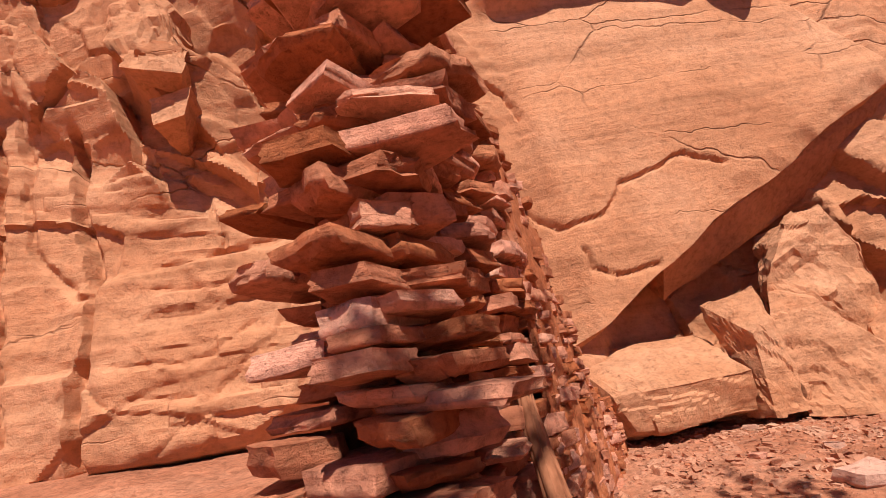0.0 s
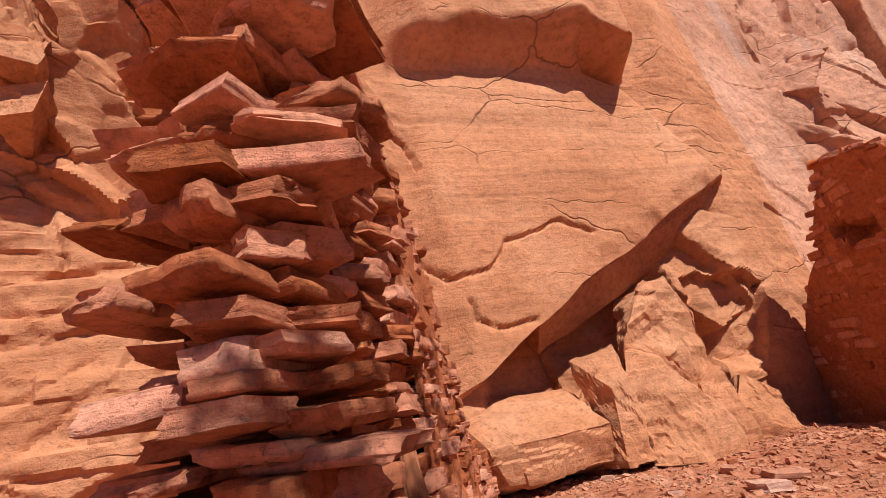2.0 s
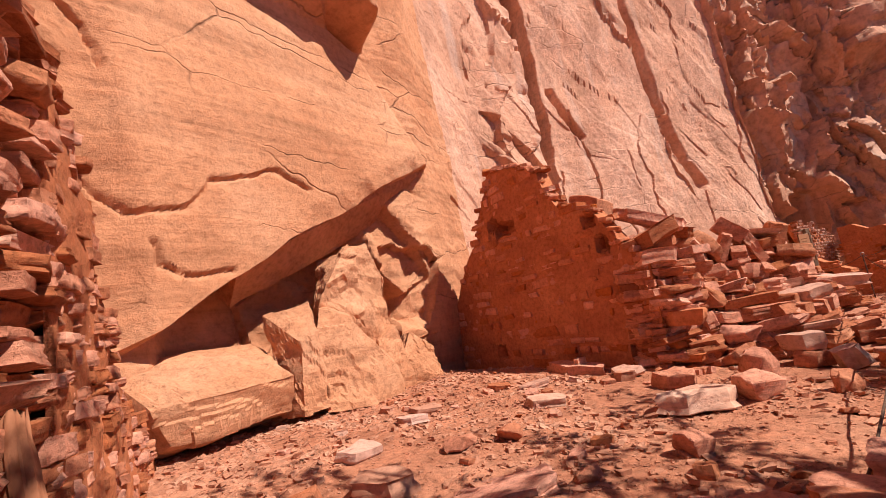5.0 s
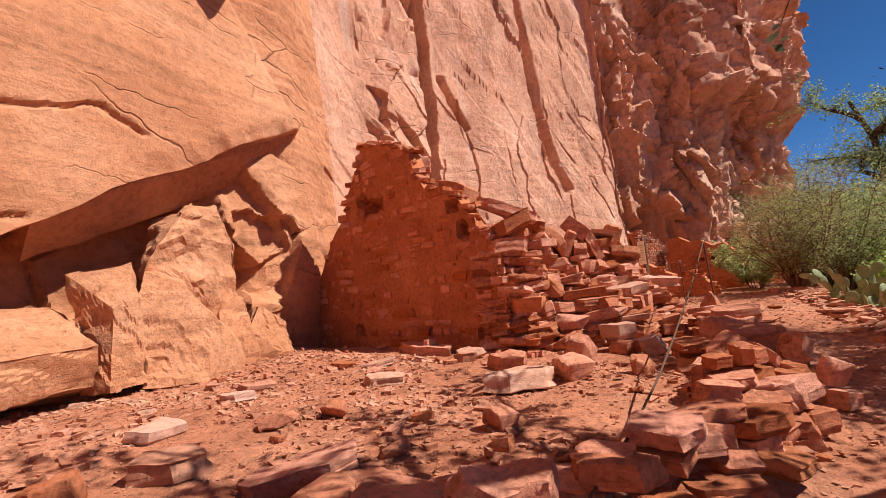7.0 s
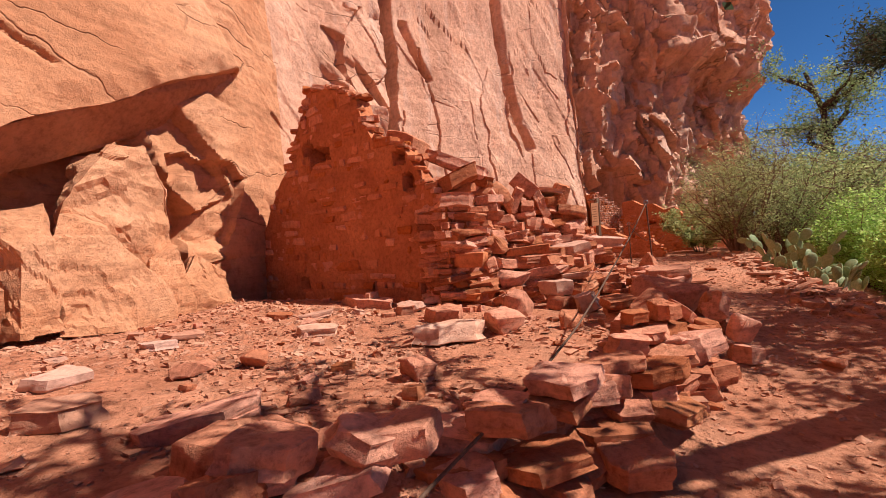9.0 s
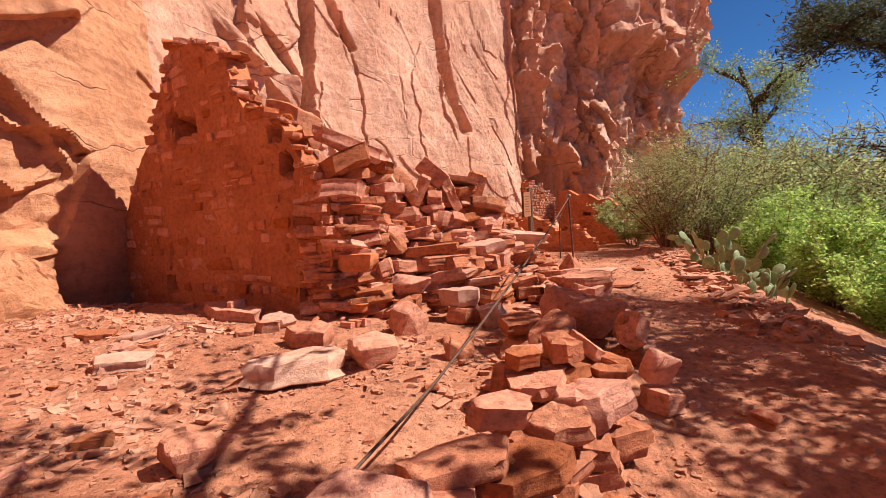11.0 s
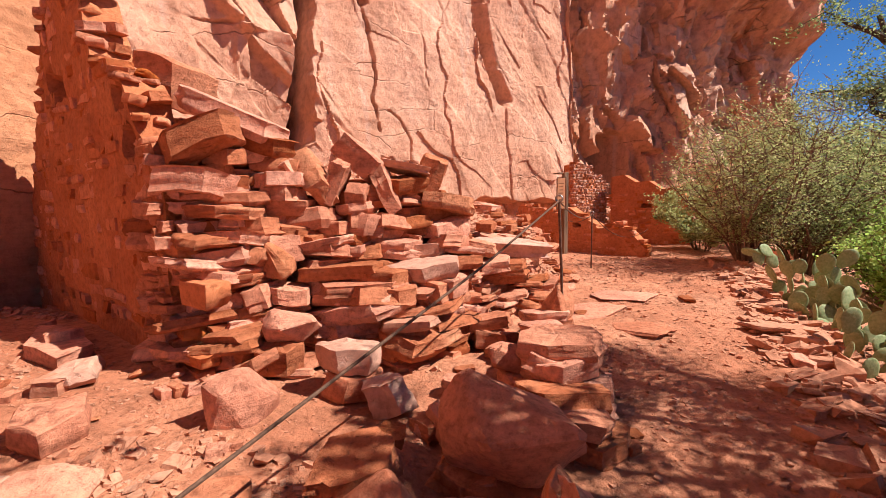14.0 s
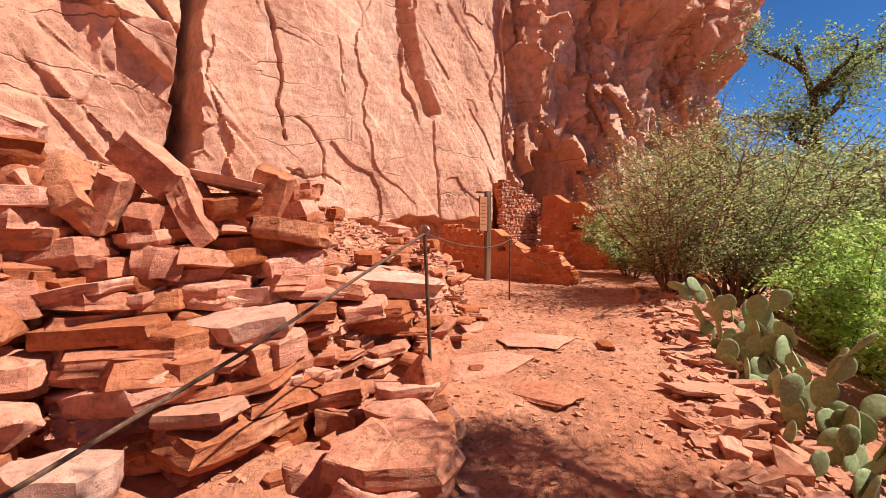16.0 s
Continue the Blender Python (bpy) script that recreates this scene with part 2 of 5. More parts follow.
def facets(x, z, seed=0, tilt=0.5):
    """Broken rock: cells, each with a level and a slope of its own. Returns the offset and the distance to the cell's border."""
    x, z = np.broadcast_arrays(x, z)
    i, j = np.floor(x).astype(np.int64), np.floor(z).astype(np.int64)
    best, second, off = np.full(x.shape, 9.0), np.full(x.shape, 9.0), np.zeros(x.shape)
    zero = np.zeros_like(i)
    for a in (-1, 0, 1):
        for b in (-1, 0, 1):
            ci, cj = i + a, j + b
            cx, cz = ci + hashed(ci, cj, zero, seed), cj + hashed(ci, cj, zero + 1, seed)
            d = np.hypot(x - cx, z - cz)
            v = (hashed(ci, cj, zero + 2, seed) - 0.5) + tilt * ((hashed(ci, cj, zero + 3, seed) - 0.5) * (x - cx) + (hashed(ci, cj, zero + 4, seed) - 0.5) * (z - cz)) * 2
            near = d < best
            second = np.where(near, best, np.minimum(second, d))
            off = np.where(near, v, off)
            best = np.where(near, d, best)
    return off, second - best


def smooth(a, lo, hi):
    t = np.clip((a - lo) / (hi - lo), 0, 1)
    return t * t * (3 - 2 * t)


def line_dist(x, z, pts):
    best = np.full(np.broadcast(x, z).shape, 99.0)
    for (x0, z0), (x1, z1) in zip(pts, pts[1:]):
        dx, dz = x1 - x0, z1 - z0
        t = np.clip(((x - x0) * dx + (z - z0) * dz) / (dx * dx + dz * dz), 0, 1)
        best = np.minimum(best, np.hypot(x - x0 - t * dx, z - z0 - t * dz))
    return best


# ---- mesh helpers ----
def mesh_of(name, verts, faces, material, angle=None):
    me = bpy.data.meshes.new(name)
    me.from_pydata(verts if isinstance(verts, list) else verts.tolist(), [], faces if isinstance(faces, list) else faces.tolist())
    me.materials.append(material)
    if angle is not None:
        me.shade_smooth()
        me.set_sharp_from_angle(angle=radians(angle))
    return me


def grid_mesh(name, P, material, angle=40):
    nu, nv = P.shape[:2]
    idx = np.arange(nu * nv).reshape(nu, nv)
    f = np.stack([idx[:-1, :-1], idx[1:, :-1], idx[1:, 1:], idx[:-1, 1:]], -1).reshape(-1, 4)
    return mesh_of(name, P.reshape(-1, 3), f, material, angle)


def part(name, data, parent, m=None, label=""):
    ob = new(name, data)
    ob.parent = parent
    if m is not None:
        ob.matrix_basis = m
    if label:
        ob["label"] = label
    return ob


def bm_mesh(name, bm, material, angle=40):
    me = bpy.data.meshes.new(name)
    bm.to_mesh(me)
    bm.free()
    me.materials.append(material)
    if angle is not None:
        me.shade_smooth()
        me.set_sharp_from_angle(angle=radians(angle))
    return me


def cube_sphere(n):
    v, f, index = [], [], {}

    def vid(p):
        key = tuple(np.round(p, 6))
        if key not in index:
            index[key] = len(v)
            v.append(p)
        return index[key]
    for ax in range(3):
        for sg in (-1, 1):
            for a in range(n):
                for b in range(n):
                    q = []
                    for da, db in ((0, 0), (1, 0), (1, 1), (0, 1)):
                        p = [0, 0, 0]
                        p[ax], p[(ax + 1) % 3], p[(ax + 2) % 3] = sg, -1 + 2 * (a + da) / n, -1 + 2 * (b + db) / n
                        q.append(vid(p))
                    f.append(q if sg > 0 else q[::-1])
    return np.array(v, float), f


CUBES = {n: cube_sphere(n) for n in (3, 4, 6, 10)}


def slab_shape(seed, uneven=0.06, sides=(5, 9), box=8.0):
    """A flat broken stone in the box -0.5..0.5: an uneven outline, layered broken sides, a rough top and bottom."""
    r = np.random.RandomState(seed)
    m = r.randint(*sides)
    a = np.sort((np.arange(m) + r.uniform(-0.32, 0.32, m)) * 2 * np.pi / m)
    rad = 1 / (np.abs(np.cos(a)) ** box + np.abs(np.sin(a)) ** box) ** (1 / box) * r.uniform(0.8, 1.0, m)
    c = np.stack([rad * np.cos(a), rad * np.sin(a)], -1)
    nxt = np.roll(c, -1, 0)
    mid1 = c * 0.66 + nxt * 0.34 + r.normal(0, 0.025, c.shape)
    mid2 = c * 0.33 + nxt * 0.67 + r.normal(0, 0.025, c.shape)
    o = np.stack([c, mid1, mid2], 1).reshape(-1, 2)
    n = len(o)
    levels = [(-0.5, 0.93), (-0.44, 0.985), (-0.16, 0.99), (-0.1, 1.0), (0.2, 0.98), (0.45, 0.985), (0.5, 0.94)]
    skew = r.normal(0, 0.09, 2)
    wedge = np.clip(r.normal(0, 0.09, 2), -0.14, 0.14)
    step = np.repeat(r.normal(0, 0.04, 4), [2, 2, 2, 1])
    rings, wave = [], r.uniform(0, 9)
    for k, (z, sc) in enumerate(levels):
        q = o * (sc + step[k] + r.normal(0, 0.022, (n, 1))) + skew * z
        zz = z * (1 + o @ wedge) + r.normal(0, 0.02, n) + uneven * fbm(o[:, 0] * 1.3 + wave, o[:, 1] * 1.3, z * 0.4, 2, seed % 89) * 1.6
        rings.append(np.stack([q[:, 0], q[:, 1], zz], -1))
    v = np.concatenate(rings)
    f = []
    for k in range(len(levels) - 1):
        for i in range(n):
            f.append([k * n + i, k * n + (i + 1) % n, (k + 1) * n + (i + 1) % n, (k + 1) * n + i])
    for ring, flip in ((0, True), (len(levels) - 1, False)):
        base = len(v)
        inner = rings[ring] * (0.55, 0.55, 1.0)
        inner[:, 2] += r.normal(0, 0.025, n) + (-0.015 if flip else 0.015)
        v = np.concatenate([v, inner, inner.mean(0)[None] + (0, 0, r.normal(0, 0.03))])
        for i in range(n):
            q = [ring * n + i, ring * n + (i + 1) % n, base + (i + 1) % n, base + i]
            t = [base + i, base + (i + 1) % n, base + n]
            f += [q[::-1], t[::-1]] if flip else [q, t]
    v = v - (v.max(0) + v.min(0)) / 2
    return v / (v.max(0) - v.min(0)), f


def block_mesh(name, seed, material):
    """An angular boulder: the hull of a few points, its skin roughened."""
    r = np.random.RandomState(seed)
    d = r.normal(size=(15, 3))
    d /= (np.abs(d) ** 5).sum(1, keepdims=True) ** 0.2
    bm = bmesh.new()
    for q in d * r.uniform(0.4, 0.5, (15, 1)):
        bm.verts.new(q)
    got = bmesh.ops.convex_hull(bm, input=bm.verts)
    bmesh.ops.delete(bm, geom=list({g for g in got["geom_interior"] + got["geom_unused"] if isinstance(g, bmesh.types.BMVert)}), context="VERTS")
    bmesh.ops.bevel(bm, geom=bm.edges, offset=0.03, segments=1, affect="EDGES")
    bmesh.ops.triangulate(bm, faces=bm.faces)
    bmesh.ops.subdivide_edges(bm, edges=bm.edges, cuts=2, use_grid_fill=True)
    co = np.array([v.co for v in bm.verts])
    nr = np.array([v.normal for v in bm.verts])
    k = 0.035 * fbm(co[:, 0] * 4, co[:, 1] * 4, co[:, 2] * 5, 4, seed % 91)
    co = co + nr * k[:, None]
    co -= (co.max(0) + co.min(0)) / 2
    co /= co.max(0) - co.min(0)
    for v, q in zip(bm.verts, co):
        v.co = Vector(q)
    return bm_mesh(name, bm, material, 22)


def trs(loc, rot, size):
    return Matrix.LocRotScale(loc, Euler([radians(a) for a in rot]), size)


STONES = [mesh_of("slab_stone", *slab_shape(100 + i), M_STONE, 26) for i in range(20)]
MUDSTONES = [mesh_of("mud_stone", *slab_shape(200 + i, 0.05), M_MUDSTONE, 40) for i in range(14)]
BOULDERS = [block_mesh("boulder_stone", 300 + i, M_STONE) for i in range(12)]
PALES = [mesh_of("pale_stone", *slab_shape(400 + i, 0.08), M_PALE, 26) for i in range(6)]

WHITES = [mesh_of("white_stone", *slab_shape(500 + i, 0.08), M_WHITE, 26) for i in range(3)]

# ---- the ground ----
def trail_z(x):
    return np.interp(x, [-4, 0, 3, 6, 9, 12, 16, 30], [-0.1, -0.1, -0.05, 0.12, 0.32, 0.45, 0.45, 0.3])


EDGE_X = [-2.0, 0.3, 1.2, 1.6, 1.85, 2.3, 2.7, 3.1, 3.6, 4.3, 5.4, 6.3, 7.2, 8.2, 9.2, 11.0, 13.0]
EDGE_Y = [2.2, 1.0, 0.72, 0.4, 0.02, -0.35, -0.6, -0.95, -1.25, -1.2, -1.2, -1.05, -1.25, -1.55, -1.75, -1.6, -0.6]


def mound(x, y):
    """Rise of the fallen rubble behind and beside the second room's wall."""
    front = np.interp(x, [6.2, 6.7, 7.4, 8.0, 8.7, 9.6, 11, 13, 14.5], [1.1, 0.35, -0.25, -0.75, -1.2, -1.45, -1.3, -0.3, 0.4])
    d = y - front
    h = 0.62 * smooth(d, -0.15, 0.5) + 0.30 * np.clip(d - 0.3, 0, 4.5)
    return h * smooth(x - 0.31 * np.clip(y - 1.02, 0, 4), 6.25, 6.75) * (1 - smooth(x, 12.5, 15.5) * 0.8)


def ground_z(x, y, fine=True):
    tz = trail_z(x)
    e = y - np.interp(x, EDGE_X, EDGE_Y)
    plat = np.interp(x, [-4, 0, 2, 4, 6.3, 8], [0.42, 0.34, 0.17, 0.14, 0.22, 0.3]) + 0.055 * np.clip(e, 0, 5)
    k = smooth(e, -0.12, 0.22) * (1 - smooth(x, 6.0, 8.0))
    z = tz * (1 - k) + plat * k
    z = z + mound(x, y)
    z = z + 0.6 * smooth(-x, -0.2, 1.0) * smooth(y, 0.75, 1.7)
    rim = np.interp(x, [0, 3, 6, 8, 10, 12, 16], [-2.6, -3.1, -3.5, -3.6, -4.0, -4.4, -5.0])
    s = np.clip(rim - y, 0, None)
    z = z - 0.12 * smooth(s, -0.6, 0.8) - 0.42 * np.clip(s - 0.3, 0, 14)
    z = z + 0.05 * np.clip(s - 70, 0, 260) * smooth(s, 70, 140)
    z = z + 0.05 * fbm(x * 0.8, y * 0.8, 0, 3, 5) * smooth(np.abs(x), -1, 1)
    if fine:
        z = z + 0.022 * fbm(x * 3.5, y * 3.5, 1.5, 4, 11) + 0.008 * fbm(x * 16, y * 16, 3.1, 3, 17)
        f, _ = facets(x * 5, y * 5, 23, 0.8)
        z = z + 0.014 * f * smooth(vnoise(x * 0.9, y * 0.9, 4.0, 29), -0.2, 0.4)
    return z


def gz(x, y):
    return float(ground_z(np.array([float(x)]), np.array([float(y)]))[0])


xs = np.concatenate([-np.geomspace(900, 4.2, 26), np.arange(-4, 15, 0.055), np.geomspace(15.1, 900, 60)])
ys = np.concatenate([-np.geomspace(900, 6.2, 50), np.arange(-6, 6.6, 0.055), np.geomspace(6.8, 900, 20)])
gx, gy = np.meshgrid(xs, ys, indexing="ij")
ground = new("ground", grid_mesh("ground", np.stack([gx, gy, ground_z(gx, gy)], -1), M_EARTH, 50))
tagged(ground, "red sandy earth with trodden trail and chips", "ground", kind="structure")


# ---- the cliff ----
PLAN = [(-16, -3.5), (-13, 1.2), (-9, 3.2), (-4, 4.5), (0, 5.05), (2, 5.25), (5, 5.3), (6.1, 5.05), (6.8, 4.86), (7.6, 4.95), (9.6, 4.85), (11.5, 4.25), (12.2, 3.8), (14.2, 2.25), (19.0, -1.2), (19.7, -0.3), (20.8, 2.5)]


def along(plan, step, blur):
    p = np.array(plan, float)
    s = np.concatenate([[0], np.cumsum(np.hypot(*np.diff(p, axis=0).T))])
    q = np.arange(0, s[-1], step)
    x, y = np.interp(q, s, p[:, 0]), np.interp(q, s, p[:, 1])
    w = max(1, int(blur / step))
    ker = np.hanning(2 * w + 3)
    ker /= ker.sum()
    pad = w + 1
    x, y = (np.convolve(np.concatenate([2 * a[0] - a[pad:0:-1], a, 2 * a[-1] - a[-2:-pad - 2:-1]]), ker, "valid") for a in (x, y))
    tx, ty = np.gradient(x), np.gradient(y)
    ln = np.hypot(tx, ty)
    return x, y, ty / ln, -tx / ln


cx, cy, nx, ny = along(PLAN, 0.03, 0.35)
arc = np.arange(len(cx)) * 0.03
keep = (cx > -5) | (np.arange(len(cx)) % 2 == 0)
cx, cy, nx, ny, arc = (a[keep] for a in (cx, cy, nx, ny, arc))
cz = np.concatenate([np.arange(-0.3, 7.4, 0.03), np.arange(7.4, 16, 0.12)])
X, Z = np.meshgrid(cx, cz, indexing="ij")
S = arc[:, None] + 0 * Z
edge1 = np.interp(cx, [-1.0, 1.58, 2.06, 2.71, 3.63, 4.61, 5.47, 6.75, 9.5], [3.0, 1.49, 1.74, 2.14, 2.72, 3.17, 3.66, 4.34, 3.0]) + 0.035 * fbm(arc * 1.6, 0 * arc, 0 * arc, 3, 71)
edge = edge1[:, None] + 0 * Z
Z = np.where(Z < 3.0, -0.3 + (Z + 0.3) * (edge + 0.3) / 3.3, np.where(Z < 7.4, edge + (Z - 3.0) * (7.4 - edge) / 4.4, Z))
wx = X + 0.25 * fbm(S * 0.7, Z * 0.7, 0, 3, 31)
wz = Z + 0.25 * fbm(S * 0.7, Z * 0.7, 5, 3, 37)
out = 0.16 * fbm(S * 0.35, Z * 0.35, 0, 4, 41) + 0.012 * fbm(S * 6, Z * 9, 0, 4, 43)
# plates that have scaled off the face
right = smooth(X, 6.8, 8.0)
calm = smooth(X, 11.9, 12.3)
hollow = 1 - 0.85 * (1 - smooth(X, 9.6, 10.6))
f1, b1 = facets(wx * 0.55, wz * 0.8, 47, 0.25)
f2, b2 = facets(wx * 1.7, wz * 2.6, 53, 0.3)
f3, b3 = facets(S * 0.55 + 0.3 * Z + 0.1 * wz, Z * 0.25 + 0.1 * S, 55, 0.3)
f4, b4 = facets(S * 1.5 + 0.5 * Z + 0.2 * wz, Z * 0.7, 57, 0.6)
f5, b5 = facets(wx * 1.1 + 0.35 * wz, wz * 0.95, 58, 1.0)
f1, f2, f3, f4, f5 = f1 * smooth(b1, 0, 0.05), f2 * smooth(b2, 0, 0.16), f3 * smooth(b3, 0, 0.05), f4 * smooth(b4, 0, 0.13), f5 * smooth(b5, 0, 0.06)
smoothface = smooth(X, 1.0, 1.6) * (1 - smooth(X, 6.3, 7.0)) * smooth(Z, 1.5, 2.2)
left = 1 - smooth(X, 0.2, 1.4)
crumbled = left * smooth(Z + 0.5 * (X + 2.5), 3.5, 4.1)
out = out + (0.05 + 0.10 * left) * f1 * (1 - 0.7 * smoothface) * (1 - right) + (0.02 + 0.03 * left) * f2 * (1 - 0.6 * smoothface) * (1 - right)
out = out + right * hollow * ((0.30 - 0.24 * calm) * f3 + (0.16 - 0.13 * calm) * f4 * smooth(vnoise(S * 0.5, Z * 0.4, 9, 69), -0.3, 0.2) + (0.22 - 0.08 * calm) * fbm(S * 0.45, Z * 0.3, 3, 3, 63))
out = out + crumbled * (0.48 * f5 + 0.15 * f2) + right * hollow * (1 - calm) * 0.28 * f5
f6, b6 = facets(S * 2.6 + 0.9 * Z + 0.5 * wz, Z * 0.9 + 0.4 * wx, 60, 0.7)
f7, b7 = facets(S * 0.9 + 0.25 * Z + 0.35 * fbm(S, Z, 1, 3, 6), Z * 0.42 + 0.2 * fbm(S * 0.8, Z, 2, 3, 9), 62, 0.15)
some = smooth(vnoise(S * 0.45, Z * 0.35, 12, 68), -0.15, 0.25)
out = out + calm * (0.045 * some * f6 + 0.13 * f7)
out = out + 0.05 * right * (1 - calm) * hollow * f6 * smooth(b6, 0, 0.08)
st = 2.2 * fbm(wx * 0.5, wz * 1.1, 2, 4, 59)
out = out + 0.03 * (np.floor(st) + smooth(st - np.floor(st), 0.0, 0.3)) * 0.4 * (1 - 0.6 * right)
# thin beds on the face beside the tall wall, each a little before or behind the next
bed = Z / 0.19 + 1.2 * fbm(S * 0.45, Z * 0.5, 4, 3, 64) + 0.35 * f2
lay_no = np.floor(bed).astype(np.int64)
cut = np.floor(S * 0.8 + 3 * hashed(lay_no, lay_no, 0 * lay_no, 8)).astype(np.int64)
out = out + 0.06 * smooth(vnoise(S * 0.7, Z * 0.9, 3, 76), -0.15, 0.3) * left * (1 - crumbled) * (hashed(lay_no, cut, 0 * lay_no, 66) - 0.5) * smooth(np.abs(bed - np.floor(bed) - 0.5), 0.5, 0.42)
out = out + 0.28 * left * smooth(X, -4.0, -3.2) * smooth(Z, 0.9, 1.3) * (1 - smooth(Z - 0.12 * (X + 3), 2.9, 3.1))
# bedding
out = out + 0.012 * fbm(S * 0.4, Z * 6 + 0.8 * fbm(S * 0.5, Z * 0.3, 0, 2, 61), 0, 4, 67)
# the great slab: its lower edge climbs to a prow, the rock under it has fallen away
ridge = np.interp(Z, [3.9, 4.34, 4.97, 5.52, 6.32, 6.9], [6.3, 6.75, 6.5, 6.2, 5.68, 4.5])
inslab = smooth(Z - edge, -0.035, 0.03) * (1 - smooth(X - ridge, -0.06, 0.22)) * smooth(X + 0.2 * fbm(S * 0.8, Z * 1.2, 0, 3, 75), 1.35, 1.9)
yface = 5.0 - 0.05 * (X - 1.7) + 0.10 * np.clip(Z - 4.4, 0, 6) - 0.15 * smooth(X, 3.5, 6.5) * (1 - smooth(np.abs(Z - edge), 0.2, 1.5))
yface = yface + 0.09 * (1 - smooth(Z - edge, 0.02, 0.4)) * smooth(X, 3.2, 4.2) * (0.6 + 0.6 * vnoise(S * 4 + 2.0 * Z, Z * 0.5, 0, 73))
under = smooth(X, 1.6, 2.6) * (1 - smooth(X, 6.3, 6.9)) * (1 - smooth(Z - edge, -0.035, 0.03))
base_y = cy[:, None] + 0 * Z
out = out - under * (0.6 - 0.56 * smooth(X, 4.4, 6.4)) * smooth(X, 1.6, 2.4) + under * smooth(X, 3.2, 3.6) * (0.30 * f5 + 0.08 * f2)
slab_out = base_y - yface
out = out * (1 - inslab) + inslab * (slab_out + 0.35 * out)
# cracks
for pts, w, dep in (([(1.41, 3.26), (1.75, 2.95), (2.33, 3.05), (2.58, 3.45), (3.53, 3.69), (4.01, 3.53)], 0.04, 0.06),
                    ([(1.95, 2.66), (1.99, 2.39), (2.26, 2.24), (2.82, 2.31)], 0.04, 0.065),
                    ([(1.12, 5.28), (1.44, 5.05), (1.57, 4.64)], 0.045, 0.08),
                    ([(12.15, 16), (12.05, 6.2), (11.8, 3.3), (11.7, 2.0)], 0.16, 1.3),
                    ([(12.9, 7), (13.15, 5.6), (13.3, 4.6), (13.2, 3.9), (13.25, 3.2)], 0.035, 0.12),
                    ([(12.5, 7.6), (12.75, 6.8), (13.1, 6.1)], 0.13, 0.28),
                    ([(13.5, 3.7), (13.8, 3.4), (13.95, 3.0), (14.0, 2.4)], 0.03, 0.06),
                    ([(13.3, 2.6), (13.6, 2.45), (14.0, 2.5), (14.25, 2.35)], 0.03, 0.06),
                    ([(14.3, 5.6), (14.4, 4.4)], 0.025, 0.04),
                    ([(15.2, 16), (15.8, 7.5), (16.1, 5.5), (16.45, 4.4)], 0.2, 0.5),
                    ([(16.45, 4.4), (16.5, 3.0), (16.6, 1.5)], 0.03, 0.07),
                    ([(-4.3, 5.4), (-4.1, 3.4), (-3.6, 2.8), (-2.9, 3.05), (-2.0, 3.2)], 0.05, 0.07),
                    ([(-3.7, 4.7), (-3.62, 3.5), (-3.42, 2.7), (-3.5, 1.1)], 0.08, 0.22),
                    ([(-4.5, 4.8), (-4.4, 3.2), (-4.2, 1.5)], 0.08, 0.25),
                    ([(-2.9, 4.3), (-2.4, 3.9), (-2.2, 3.15)], 0.04, 0.06),
                    ([(-3.2, 2.05), (-2.4, 2.0), (-1.9, 2.25)], 0.04, 0.03),
                    ([(-3.0, 1.7), (-2.3, 1.6), (-1.7, 2.1), (-1.3, 2.9)], 0.04, 0.03),
                    ([(-2.8, 2.75), (-2.2, 2.7), (-1.5, 2.9)], 0.04, 0.028),
                    ([(-2.9, 2.45), (-2.0, 2.5), (-1.2, 2.6)], 0.04, 0.028)):
    dd = line_dist(X + 0.06 * fbm(S * 3, Z * 3, 0, 3, 79), Z + 0.06 * fbm(S * 3, Z * 3, 7, 3, 83), pts)
    out = out - dep * (1 - smooth(dd, w * 0.2, w * 1.25))
# niche with a squared upper edge beside the prow
sill = 2.84 - 0.1 * smooth(X, 6.0, 6.05) - 0.2 * smooth(X, 6.55, 6.75) + 0.05 * vnoise(S * 4, 0, 0, 5)
nic = smooth(X, 5.68, 5.73) * (1 - smooth(X - 0.36 * (Z - 2.75) + 0.05 * vnoise(S * 0, Z * 5, 0, 6), 6.93, 6.97)) * smooth(Z, 1.25, 1.5) * (1 - smooth(Z - sill, -0.02, 0.02))
out = out - 0.2 * nic
# brow that hangs over the slab
low = 6.45 + 0.2 * fbm(S * 0.9, 0, 0, 2, 97) + 0.12 * smooth(X, 2.2, 5.0)
brow = smooth(Z - low, 0, 0.12 + 0.5 * (1 - smooth(X, 4.6, 5.6))) * smooth(X, 1.0, 1.9) * (1 - smooth(X, 5.5, 5.9))
out = out + brow * (0.75 + 0.35 * smooth(X, 3.0, 5.5) + 0.2 * fbm(S * 0.9, Z * 0.9, 0, 3, 101))
# undercut at the foot of the smooth face on the far side
out = out - 0.7 * smooth(X, 14.2, 15) * (1 - smooth(Z + 0.12 * fbm(S * 1.3, 0, 0, 3, 107), 1.5, 1.56))
out = out - 0.35 * (1 - smooth(X, -1.2, -0.8)) * (1 - smooth(Z, 1.0, 1.12))
lean = -0.06 * np.clip(Z - 1, 0, 20) * smooth(X, 6.5, 9)
out = out + lean
P = np.stack([X + nx[:, None] * out, base_y + ny[:, None] * out, Z], -1)
cliff = new("cliff_wall", grid_mesh("cliff_wall", P, M_CLIFF, 35))
cliff.data.materials.append(M_ROSE)
mid = (cx[:-1, None] + 0 * cz[None, :-1]).reshape(-1)
cliff.data.polygons.foreach_set("material_index", (mid > 8.2).astype(np.int32))
